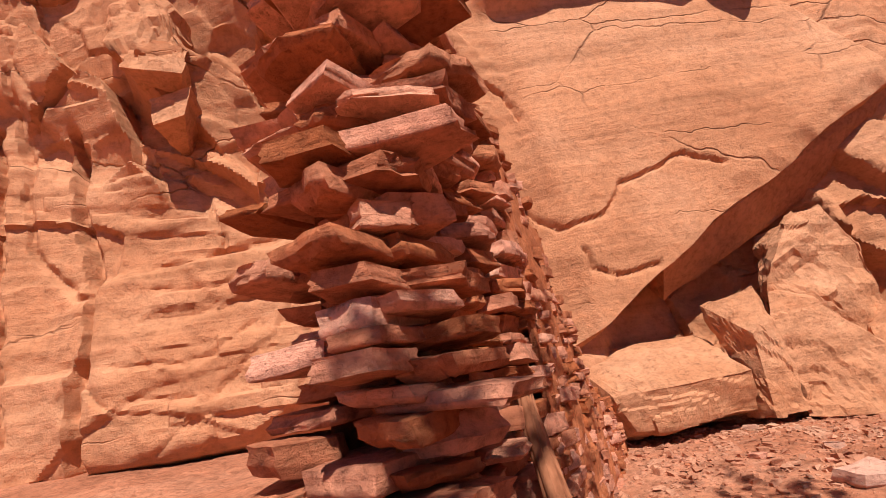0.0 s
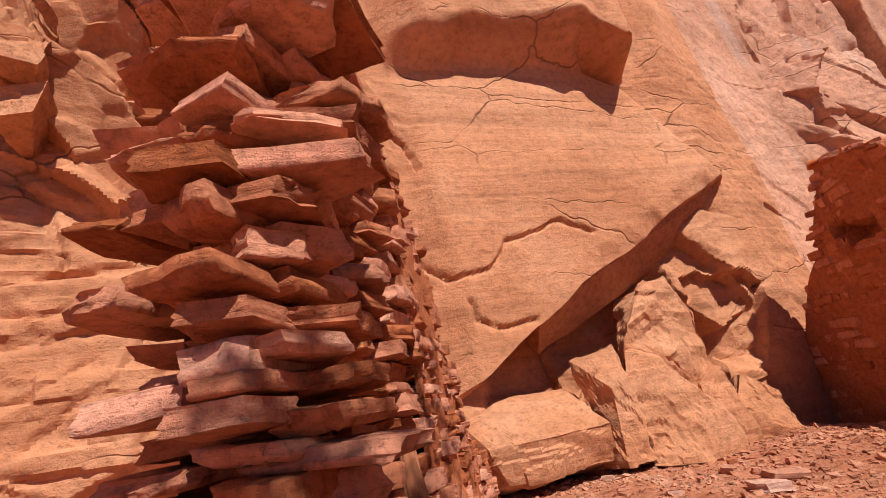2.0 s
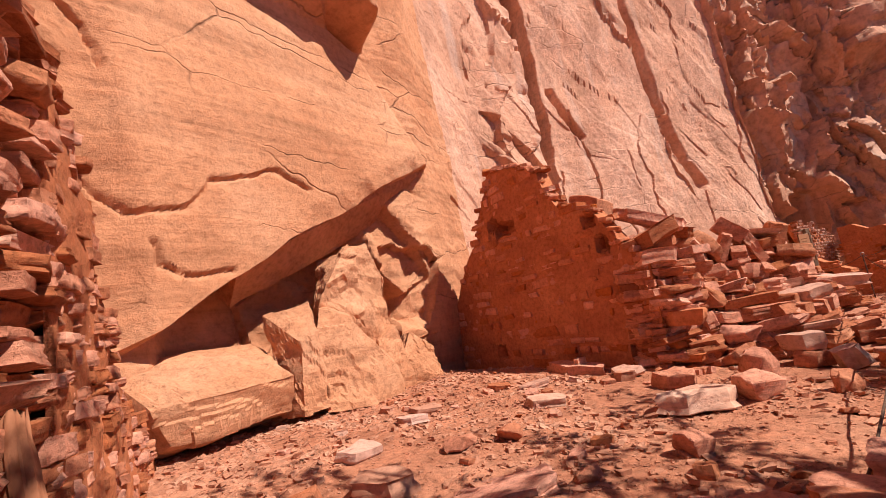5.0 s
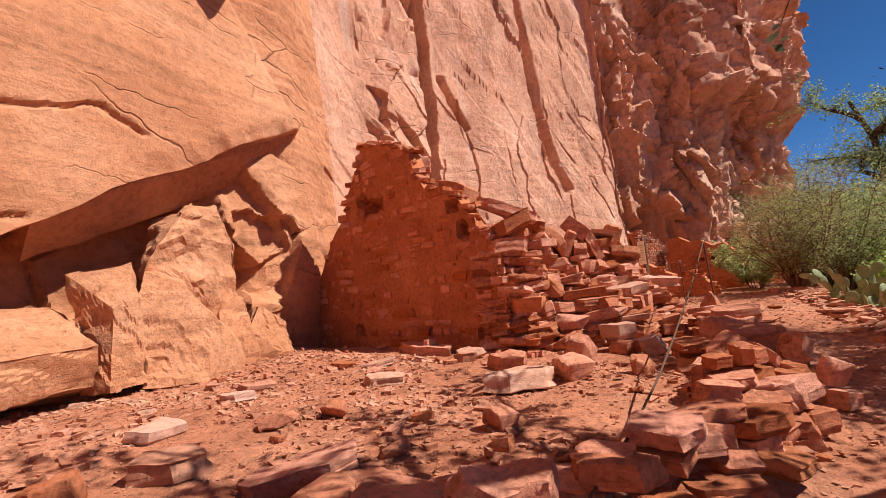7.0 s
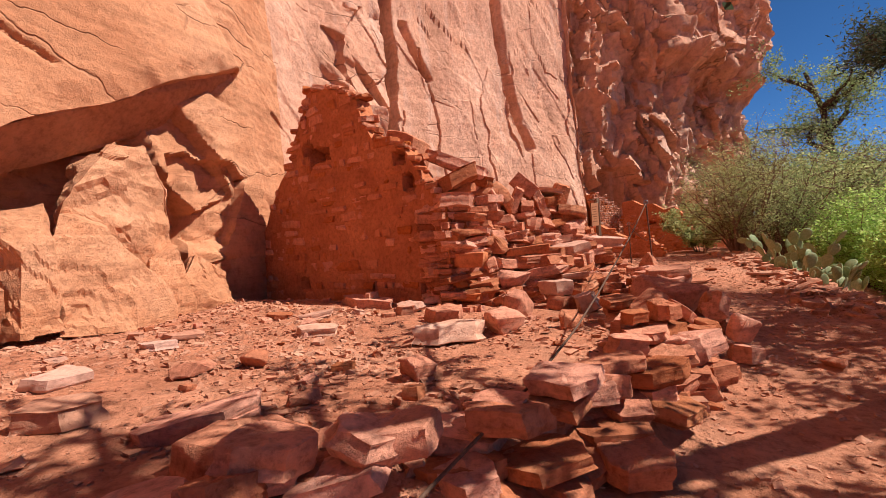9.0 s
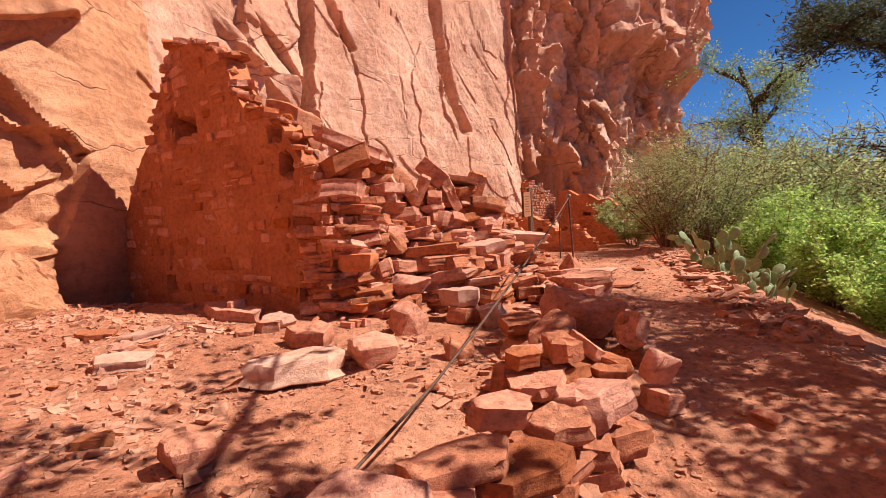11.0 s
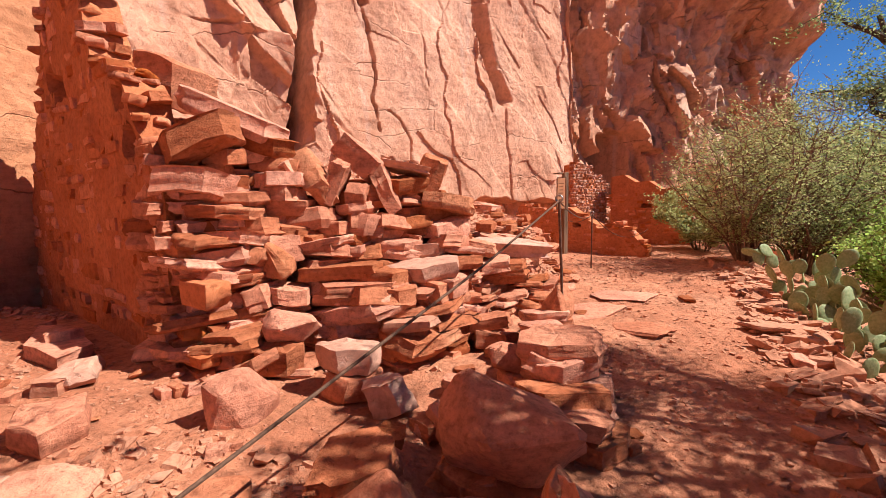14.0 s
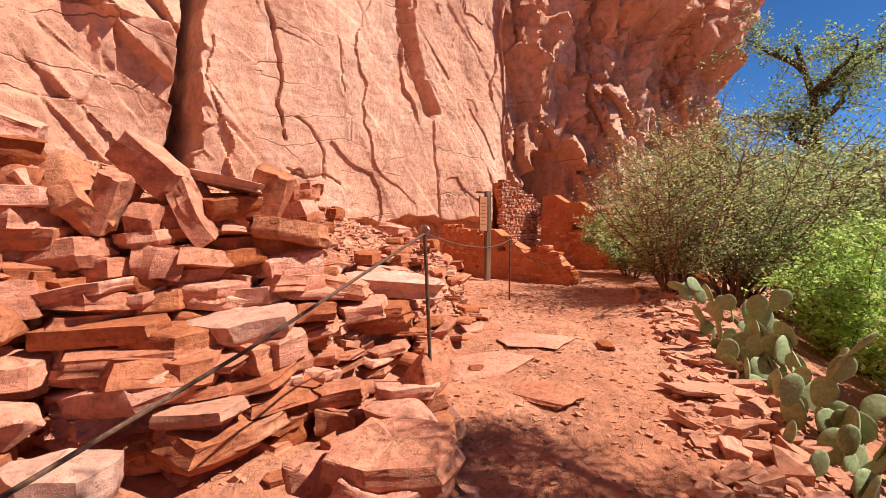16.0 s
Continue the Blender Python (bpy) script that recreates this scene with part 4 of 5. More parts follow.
lay("block", (2.37, 0.33, 0.16), (0.33, 0.27, 0.24), 8, -73)
lay("slab", (2.07, 0.40, 0.17), (0.38, 0.28, 0.14), 5, -73)
lay("block", (2.49, -0.01, 0.15), (0.49, 0.36, 0.27), -5, -73)
lay("block", (2.77, -0.15, 0.11), (0.35, 0.27, 0.22), 25, -73)
lay("slab", (2.88, -0.39, 0.05), (0.42, 0.32, 0.19), 80, -73)
lay("slab", (3.17, -0.62, 0.11), (0.35, 0.26, 0.16), -5, -73)
lay("slab", (2.88, -0.73, 0.04), (0.43, 0.33, 0.16), -3, -73)
lay("block", (2.66, -0.83, 0.01), (0.31, 0.24, 0.20), 0, -73)
lay("block", (4.39, -1.13, 0.29), (0.53, 0.36, 0.22), 0, -73)
lay("block", (4.09, -1.33, 0.22), (0.51, 0.38, 0.29), 12, -73)
lay("block", (3.93, -1.24, 0.10), (0.49, 0.32, 0.19), -5, -73)
lay("block", (3.67, -1.08, -0.02), (0.38, 0.28, 0.22), 0, -73)
lay("slab", (3.87, -1.36, -0.04), (0.35, 0.26, 0.17), 10, -73)
lay("block", (4.05, -1.51, 0.06), (0.24, 0.22, 0.22), 0, -73)
lay("slab", (3.48, -1.11, -0.07), (0.45, 0.33, 0.15), -8, -73)
lay("block", (4.07, -0.79, 0.00), (0.30, 0.27, 0.28), 30, -73)
lay("slab", (1.87, 0.37, 0.25), (0.36, 0.27, 0.11), 0, -73)
lay("slab", (2.30, -0.01, 0.10), (0.52, 0.39, 0.13), 0, -73)
lay("slab", (2.33, 1.45, 0.25), (0.70, 0.50, 0.14), 10, -73)
lay("block", (5.89, -1.55, 0.37), (0.77, 0.55, 0.47), 0, -77)
lay("block", (4.98, -1.22, 0.39), (0.43, 0.33, 0.26), 35, -77)
lay("slab", (4.56, -1.43, 0.41), (0.30, 0.22, 0.10), -38, -77)
lay("block", (4.66, -1.59, 0.41), (0.24, 0.23, 0.23), 15, -77)
lay("block", (4.35, -1.25, 0.47), (0.19, 0.20, 0.23), 0, -77)
lay("block", (4.66, -1.90, 0.40), (0.24, 0.22, 0.24), -20, -77)
lay("slab", (6.51, -1.75, 0.51), (0.58, 0.44, 0.17), -5, -77)
lay("slab", (6.81, -1.72, 0.56), (0.60, 0.45, 0.15), 0, -77)
lay("block", (5.06, -0.49, 0.26), (0.26, 0.24, 0.26), 0, -77)
lay("block", (4.24, -1.01, 0.44), (0.21, 0.17, 0.14), 0, -77)
lay("slab", (5.36, -1.88, 0.40), (0.31, 0.23, 0.17), 60, -77)
lay("slab", (6.29, -1.83, 0.45), (0.46, 0.34, 0.13), -5, -77)
lay("block", (5.46, -1.85, 0.39), (0.21, 0.25, 0.32), 0, -77)


# a weathered log that leans on the tall wall
def split_log(foot, head, radius, seed):
    """A weathered split trunk: deep flutes along the grain, thin splintered head."""
    r = np.random.RandomState(seed)
    foot, head = np.array(foot), np.array(head)
    n, m = 22, 30
    along = head - foot
    u = np.cross(along, (0, 0, 1.0))
    u /= np.linalg.norm(u)
    w = np.cross(along / np.linalg.norm(along), u)
    th = np.linspace(0, 2 * np.pi, m, endpoint=False)
    flute = 1 + 0.13 * np.sin(5 * th + 1) + 0.10 * np.sin(9 * th) + r.uniform(-0.1, 0.1, m)
    s = np.linspace(0, 1, n)
    girth = radius * (1.25 - 0.35 * s) * np.where(s > 0.9, 0.86, 1)
    bend = 0.018 * np.sin(s * 5)
    ends = np.zeros((n, m))
    ends[-1] = r.uniform(-0.05, 0.03, m)
    twist = th[None] + 0.3 * s[:, None]
    rad = girth[:, None] * (flute[None] + r.uniform(-0.03, 0.03, (n, m)))
    v = foot + (s[:, None] + ends)[..., None] * along + (bend[:, None] + rad * np.cos(twist))[..., None] * u + (rad * 0.8 * np.sin(twist))[..., None] * w
    i = np.arange(n * m).reshape(n, m)
    k = np.roll(i, -1, 1)
    f = np.stack([i[:-1], k[:-1], k[1:], i[1:]], -1).reshape(-1, 4).tolist() + [i[0][::-1].tolist(), i[-1].tolist()]
    return mesh_of("leaning_log", v.reshape(-1, 3), f, M_LOG, 50)


tagged(new("leaning_log", split_log((0.21, 1.53, 0.35), (0.26, 2.04, 1.27), 0.045, 4)), "split red-brown weathered log leaning against the wall", "log")

# ---- dry-laid banks of stone ----
def bank(name, label, line, rows, hgt, lng, seed, spread=0.12, limit=300, lift=0.0, stones=STONES, deep=(0.16, 0.34)):
    """Loose courses of stones along a bent line, ragged and partly fallen."""
    r = random.Random(seed)
    root = tagged(new(name), label, "stone bank", kind="structure")
    n = 0
    for k in range(rows):
        for (x0, y0), (x1, y1) in zip(line, line[1:]):
            ln, u = math.hypot(x1 - x0, y1 - y0), 0.0
            while u < ln and n < limit:
                w, h = r.uniform(*lng), r.uniform(*hgt)
                t = min((u + w / 2) / ln, 1)
                x, y = x0 + (x1 - x0) * t + r.gauss(0, spread), y0 + (y1 - y0) * t + r.gauss(0, spread) + 0.06 * k
                if r.random() < 0.9 - 0.12 * k:
                    z = gz(x, y) + lift + h * 0.35 + k * (hgt[0] + hgt[1]) * 0.42
                    part("stone", r.choice(stones), root, trs((x, y, z), (r.gauss(0, 7), r.gauss(0, 7), math.degrees(math.atan2(y1 - y0, x1 - x0)) + r.gauss(0, 16)), (w, r.uniform(*deep), h)))
                    n += 1
                u += w * 0.92
    return root


bank("stone_bank_1", "low tumbled dry-stone bank edging the platform", [(1.25, 0.85), (1.7, 0.45), (1.98, 0.05), (2.4, -0.28), (2.8, -0.55), (3.2, -0.92), (3.7, -1.2), (4.3, -1.15), (5.2, -1.2)], 3, (0.08, 0.15), (0.26, 0.52), 31, 0.08, deep=(0.26, 0.42))
bank("stone_bank_2", "low tumbled stones beside the trail", [(5.2, -1.25), (6.3, -1.1), (7.0, -1.3), (7.8, -1.5)], 2, (0.07, 0.14), (0.16, 0.36), 33, 0.12)
bank("stone_bank_3", "layered flat slabs of a collapsed room wall", [(6.45, 0.75), (6.9, 0.1), (7.5, -0.4), (8.1, -0.85), (8.8, -1.25), (9.6, -1.5), (10.6, -1.45)], 4, (0.05, 0.10), (0.18, 0.5), 35, 0.1)
bank("stone_bank_4", "upper layers of a collapsed room wall", [(6.6, 1.2), (7.2, 0.6), (7.9, 0.0), (8.6, -0.5), (9.6, -0.9), (11.0, -0.8), (12.4, 0.0)], 3, (0.06, 0.13), (0.16, 0.42), 37, 0.16)
bank("stone_bank_5", "broken slabs piled behind the ruined wall", [(7.5, 3.3), (7.2, 2.4), (7.2, 1.5), (8.0, 0.8), (9.2, 0.5), (10.8, 0.9), (12.0, 1.8)], 4, (0.08, 0.2), (0.2, 0.5), 39, 0.26)

# loose rocks on the platform
for k, (x, y, w, d, h, kind, label) in enumerate((
        (4.5, 0.64, 0.74, 0.52, 0.2, "white", "large pale sandstone slab lying on the platform"),
        (4.78, 0.13, 0.42, 0.36, 0.30, "block", "brown pitted sandstone boulder on the platform"),
        (4.44, 2.05, 0.46, 0.3, 0.10, "white", "flat pale stone lying on bare earth"),
        (3.04, 2.24, 0.3, 0.26, 0.13, "block", "red stone half sunk in the earth"),
        (3.28, 0.5, 0.26, 0.22, 0.2, "block", "dark red stone in dappled shade"),
        (2.75, 1.05, 0.24, 0.2, 0.17, "block", "small dark rounded stone on the platform"),
        (6.05, 2.15, 0.3, 0.14, 0.26, "slab", "upright broken slab at the wall's foot"),
        (5.55, 1.5, 0.28, 0.2, 0.12, "pale", "pale chip of stone by the wall"),
        (3.6, 3.2, 0.4, 0.26, 0.10, "pale", "flat pinkish stone near the cliff"),
        (2.6, 3.0, 0.42, 0.3, 0.14, "pale", "pale stone on the rubble floor"),
        (2.2, 2.3, 0.5, 0.36, 0.16, "pale", "pale flat stone near the tall wall"),
        (1.7, 2.6, 0.3, 0.2, 0.2, "slab", "upright chip beside the tall wall"),
        (8.78, -3.55, 0.75, 0.34, 0.06, "pale", "pale flat slab at the trail's edge"),
        (9.7, -2.9, 0.3, 0.14, 0.06, "slab", "flat red stone on the trail"),
        (9.0, -1.85, 0.95, 0.5, 0.045, "slab", "flat red bedrock slab worn into the trail"),
        (8.5, -2.3, 0.7, 0.42, 0.04, "slab", "flat red bedrock slab worn into the trail"),
        (9.7, -2.2, 0.8, 0.5, 0.04, "slab", "flat red bedrock slab worn into the trail"),
        (5.06, 2.44, 0.5, 0.26, 0.08, "pale", "flat pale stone lying on bare earth"),
        (4.04, 3.37, 0.42, 0.26, 0.09, "pale", "flat pinkish stone on the platform"),
        (3.35, 1.93, 0.22, 0.2, 0.17, "block", "dark rounded stone standing on bare earth"),
        (5.2, 0.85, 0.5, 0.36, 0.22, "slab", "thick flat red slab by the wall's foot"),
        (5.75, 1.5, 0.44, 0.34, 0.14, "pale", "pale broken slab by the wall's foot"),
        (5.0, 2.9, 0.34, 0.22, 0.09, "slab", "flat red stone on the platform"))):
    ob = new("loose_rock", KINDS[kind][k % 3])
    ob.matrix_basis = trs((x, y, gz(x, y) + h * 0.33), (pick.uniform(-6, 6), pick.uniform(-6, 6), -65 if k == 0 else pick.uniform(0, 360)), (w, d, h))
    tagged(ob, label, "rock", "loose rocks")

chip = np.random.RandomState(8)


def ok_ground(x, y):
    e = y - np.interp(x, EDGE_X, EDGE_Y)
    return y < 5.2 and not (6.0 < x - 0.32 * (y - 1.02) < 6.6 and 1.0 < y < 5.0)


n = 0
while n < 210:
    x, y = chip.uniform(0.4, 12), chip.uniform(-3.6, 5.0)
    e = y - np.interp(x, EDGE_X, EDGE_Y)
    if not ok_ground(x, y) or (e < -0.1 and chip.rand() < 0.8) or (x < 1.2 and y < 0.6):
        continue
    w = chip.uniform(0.07, 0.22)
    h = w * chip.uniform(0.25, 0.6)
    ob = new("loose_rock", (STONES if chip.rand() < 0.6 else BOULDERS if chip.rand() < 0.7 else PALES)[n % 4])
    ob.matrix_basis = trs((x, y, gz(x, y) + h * 0.25), (chip.uniform(-12, 12), chip.uniform(-12, 12), chip.uniform(0, 360)), (w, w * chip.uniform(0.5, 0.9), h))
    tagged(ob, "small broken red sandstone piece on the earth", "rock", "loose rocks")
    n += 1

# gravel: many small chips in one sheet of stones
CHIPS = [(np.array([(-1, -1, -1), (1, -1, -1), (1, 1, -1), (-1, 1, -1), (-1, -1, 1), (1, -1, 1), (1, 1, 1), (-1, 1, 1)], float) * 0.5)]
CHIPF = [(0, 3, 2, 1), (4, 5, 6, 7), (0, 1, 5, 4), (1, 2, 6, 5), (2, 3, 7, 6), (3, 0, 4, 7)]


def gravel(name, label, count, area, size, seed, keep):
    r = np.random.RandomState(seed)
    px, py = r.uniform(area[0], area[1], count * 3), r.uniform(area[2], area[3], count * 3)
    ok = keep(px, py) & ~((px - 0.32 * (py - 1.02) > 6.05) & (px - 0.32 * (py - 1.02) < 6.6) & (py > 1.0)) & (py < 5.3)
    px, py = px[ok][:count], py[ok][:count]
    pz = ground_z(px, py)
    m = len(px)
    v = np.repeat(CHIPS[0][None], m, 0) * r.uniform(0.55, 1.25, (m, 8, 1)) + r.uniform(-0.12, 0.12, (m, 8, 3))
    s = r.uniform(0, 1, m) ** 3.2 * (size[1] - size[0]) + size[0]
    v = v * np.stack([s, s * r.uniform(0.5, 1, m), s * r.uniform(0.2, 0.6, m)], -1)[:, None, :]
    a, b = r.uniform(0, 6.28, m), r.normal(0, 0.25, m)
    vx, vy, vz = v[..., 0] * np.cos(b)[:, None] - v[..., 2] * np.sin(b)[:, None], v[..., 1], v[..., 0] * np.sin(b)[:, None] + v[..., 2] * np.cos(b)[:, None]
    ca, sa = np.cos(a)[:, None], np.sin(a)[:, None]
    w = np.stack([vx * ca - vy * sa + px[:, None], vx * sa + vy * ca + py[:, None], vz + (pz + s * 0.08)[:, None]], -1).reshape(-1, 3)
    f = (np.array(CHIPF)[None] + 8 * np.arange(m)[:, None, None]).reshape(-1, 4)
    return tagged(new(name, mesh_of(name, w, f, M_GRAVEL)), label, "gravel", kind="stuff")


def edge_of(x):
    return np.interp(x, EDGE_X, EDGE_Y)


gravel("gravel", "broken red sandstone chips strewn over the platform", 9000, (0.3, 7, -1, 5.3), (0.007, 0.09), 51, lambda x, y: (y > edge_of(x)) & (vnoise(x * 0.8, y * 0.8, 0, 3) + (y - edge_of(x)) * 0.2 > 0.12))
gravel("gravel", "gritty red sandstone crumbs on the platform floor", 14000, (0.3, 6.4, -1, 5.2), (0.004, 0.032), 52, lambda x, y: y > edge_of(x))
gravel("gravel", "fine red gravel on the trail", 5000, (1, 13, -4.5, 0), (0.008, 0.05), 53, lambda x, y: y < edge_of(x) + 0.1)
gravel("gravel", "red sandstone rubble chips on the collapsed mound", 13000, (6.3, 14, -1.8, 4.5), (0.02, 0.16), 55, lambda x, y: mound(x, y) > 0.1)
gravel("gravel", "small red chips scattered over the trodden trail", 2600, (2.0, 14, -4.2, -1.2), (0.008, 0.05), 57, lambda x, y: y < np.interp(x, EDGE_X, EDGE_Y) - 0.1)
gravel("gravel", "broken stones along the trail's outer edge", 1500, (6, 13, -5.2, -3.0), (0.03, 0.2), 57, lambda x, y: np.abs(y + 3.7 + 0.1 * (x - 8)) < 0.45)


# ---- the farther ruins ----
def ruin(name, label, p, q, thick, z0, tops, stones, rows, seed, proud=(-0.01, 0.012), lng=(0.14, 0.3), hgt=(0.07, 0.12), pockets=()):
    p, q = Vector((*p, 0)), Vector((*q, 0))
    du = (q - p).normalized()
    ln = (q - p).length
    od = Vector((du.y, -du.x, 0))
    root = tagged(new(name), label, "ruin wall", kind="structure")

    def top(u):
        return float(np.interp(u / ln, np.linspace(0, 1, len(tops)), tops))
    part("wall_core", core_mesh("wall_core", p, du, ln, -od, thick, z0, top, 0.01, M_MUD, seed, 0.02, pockets), root)
    course_stones(root, p, du, ln, od, z0, top, stones, random.Random(seed), hgt, lng, (0.14, 0.2), proud, 2, limit=rows, gaps=[q[:4] for q in pockets])
    return root


ruin("wall_ruin_3", "low ruined red mud-plastered wall by the trail", (14.4, 0.0), (13.2, -2.7), 0.35, 0.2, (1.45, 1.42, 1.4, 1.28, 1.42, 1.2, 1.05, 1.12, 0.95, 0.6), MUDSTONES, 150, 61, pockets=((2.1, 0.98, 0.16, 0.045, 0.25), (1.5, 0.98, 0.07, 0.04, 0.2)))
ruin("wall_ruin_4", "higher red mud-plastered room wall behind", (16.4, -2.05), (15.7, -3.8), 0.4, 0.2, (2.15, 2.2, 2.0, 2.02, 1.8, 1.85, 1.5), MUDSTONES, 130, 63, pockets=((0.9, 1.35, 0.1, 0.05, 0.25), (1.3, 1.35, 0.1, 0.05, 0.25)))
ruin("wall_ruin_5", "small-stone wall closing the gap under the cliff", (15.6, -1.15), (16.75, -1.95), 0.3, 0.4, (2.45, 2.5, 2.3, 2.38, 2.1, 2.16, 1.95), PALES[:4] + STONES[:1], 300, 65, (0.025, 0.05), (0.08, 0.15), (0.06, 0.09))


# ---- posts and ropes ----
def sag(p, q, drop, n=16):
    t = np.linspace(0, 1, n)[:, None]
    return np.array(p) * (1 - t) + np.array(q) * t - np.array([0, 0, drop]) * 4 * t * (1 - t)


def rope_post(x, y, height, lean=0.0, z=None):
    z = gz(x, y) if z is None else z
    post = tagged(new("rope_post"), "thin rusty steel post holding the rope", "post", "rope posts")
    part("rod", tube_mesh("rod", [(x, y, z - 0.1), (x, y + lean / 2, z + height / 2), (x, y + lean, z + height)], 0.012, M_STEEL, 8), post)
    th = np.linspace(0, 2 * np.pi, 13)
    part("eyelet", tube_mesh("eyelet", np.stack([x + 0 * th, y + lean + 0.028 * np.cos(th), z + height + 0.02 + 0.028 * np.sin(th)], -1), 0.008, M_GALV, 6), post)
    return (x, y + lean, z + height)


top_a = rope_post(7.62, -1.66, 1.13, 0.05, 0.39)
top_b = rope_post(11.6, -1.75, 0.9)
top_c = (13.9, -1.1, 1.15)
way = np.array([top_a, (6.4, -1.28, 1.13), (5.25, -0.98, 0.83), (4.4, -0.745, 0.6), (3.7, -0.555, 0.44), (2.85, -0.335, 0.33), (2.27, -0.175, 0.29), (1.83, -0.06, 0.26), (1.2, 0.1, 0.2)])
tt = np.linspace(0, len(way) - 1, 40)
way = np.stack([np.interp(tt, np.arange(len(way)), way[:, i]) for i in range(3)], -1)
tagged(new("rope", tube_mesh("rope", way, 0.008, M_ROPE, 7)), "dark grey-brown barrier rope slung from the steel post", "rope")
tagged(new("rope", tube_mesh("rope", sag(top_a, top_b, 0.1), 0.006, M_ROPE, 6)), "slack barrier rope between two posts", "rope")
tagged(new("rope", tube_mesh("rope", sag(top_b, top_c, 0.12), 0.006, M_ROPE, 6)), "slack barrier rope leading to the sign", "rope")
tagged(new("rope", tube_mesh("rope", sag(top_b, (13.0, -2.7, 0.95), 0.25), 0.006, M_ROPE, 6)), "slack rope hanging before the low wall", "rope")


def box_bm(size, loc, bevel=0.006):
    bm = bmesh.new()
    bmesh.ops.create_cube(bm, size=1, matrix=Matrix.LocRotScale(loc, None, size))
    bmesh.ops.bevel(bm, geom=bm.edges, offset=bevel, segments=1, affect="EDGES")
    return bm


def sign_post(x, y):
    z = gz(x, y)
    root = tagged(new("sign_post"), "weathered wooden sign post with small roofed notice", "sign post")
    root.matrix_basis = pose(x, y, z, 0, 0, -48)
    part("post", bm_mesh("post", box_bm((0.10, 0.10, 1.75), (0.05, 0, 0.8)), M_WOOD), root)
    panel = part("panel", bm_mesh("panel", box_bm((0.03, 0.26, 0.62), (-0.03, 0, 1.25)), M_SIGN), root, None, "cream notice panel")
    part("frame", bm_mesh("frame", box_bm((0.04, 0.03, 0.66), (-0.03, 0.145, 1.25)), M_WOOD), root)
    part("frame", bm_mesh("frame", box_bm((0.04, 0.03, 0.66), (-0.03, -0.145, 1.25)), M_WOOD), root)
    part("roof", bm_mesh("roof", box_bm((0.2, 0.2, 0.03), (0, 0.08, 1.66)), M_WOOD), root, trs((0, 0.02, 0.0), (-0.0, 0, 0), (1, 1, 1)))
    for k in range(7):
        part("text_line", bm_mesh("text_line", box_bm((0.004, 0.17 - 0.03 * (k % 3), 0.02), (-0.047, 0.01 * (k % 2), 1.45 - k * 0.065), 0.001), M_INK), panel)


sign_post(13.35, -1.12)


# ---- prickly pear ----
def pad_shape(seed):
    r = np.random.RandomState(seed)
    v, f = CUBES[6]
    p = v / np.linalg.norm(v, axis=1, keepdims=True)
    p = p * (0.5, 0.075, 0.5)
    w = 0.72 + 0.28 * smooth(p[:, 2], -0.5, 0.2)
    p[:, 0] *= w * 0.85
    p[:, 1] += 0.05 * p[:, 0] * r.uniform(-1, 1) + 0.02 * fbm(p[:, 0] * 4, p[:, 2] * 4, seed, 2, seed)
    p[:, 2] += 0.5
    return p, f


PADS = [mesh_of("pad", *pad_shape(i), M_CACTUS, 60) for i in range(6)]


def prickly_pear(x, y, pads, spread, seed):
    r = random.Random(seed)
    root = tagged(new("prickly_pear"), "clump of grey-green prickly pear pads", "cactus", "prickly pears")
    base = []
    for k in range(pads):
        if k < pads * 0.45 or not base:
            bx, by = x + r.gauss(0, spread), y + r.gauss(0, spread * 0.6)
            m = Matrix.Translation((bx, by, gz(bx, by) - 0.03)) @ Euler((r.gauss(0, 0.25), r.gauss(0, 0.25), r.uniform(0, 6.28))).to_matrix().to_4x4()
        else:
            m = r.choice(base) @ Matrix.Translation((r.gauss(0, 0.09), 0, r.uniform(0.17, 0.21))) @ Euler((r.gauss(0, 0.2), r.gauss(0, 0.5), r.gauss(0, 0.9))).to_matrix().to_4x4()
        base.append(m)
        s = r.uniform(0.19, 0.28)
        part("pad", r.choice(PADS), root, m @ Matrix.Diagonal((s * r.uniform(0.8, 0.95), s, s, 1)))
    return root


for k, (x, y, c, sp) in enumerate(((10.0, -4.15, 26, 0.22), (9.2, -4.2, 24, 0.25), (8.5, -4.15, 26, 0.25), (7.9, -4.05, 22, 0.22), (10.9, -4.6, 16, 0.25))):
    prickly_pear(x, y, c, sp, 71 + k)


# ---- bushes and trees ----
def leaves(points, size, rs, long=1.8, droop=0.0):
    """A small bent leaf at each point: two quads folded along the midrib."""
    n = len(points)
    d = rs.normal(size=(n, 3))
    d[:, 2] = d[:, 2] * 0.6 - droop
    d /= np.linalg.norm(d, axis=1, keepdims=True)
    e = np.cross(d, rs.normal(size=(n, 3)))
    e /= np.linalg.norm(e, axis=1, keepdims=True)
    s = size * rs.uniform(0.6, 1.3, (n, 1))
    p = np.asarray(points)
    a, b = d * s * long * 0.5, e * s * 0.5
    v = np.stack([p - a, p + b, p + a, p - b], 1).reshape(-1, 3)
    return v, np.arange(4 * n).reshape(n, 4)


def branch(start, way, length, r, bend=0.25, n=7):
    p, d = [np.array(start, float)], np.array(way, float)
    for _ in range(n):
        d = d + np.array([r.gauss(0, bend), r.gauss(0, bend), r.gauss(0, bend * 0.6)])
        d /= np.linalg.norm(d)
        p.append(p[-1] + d * length / n)
    return np.array(p)


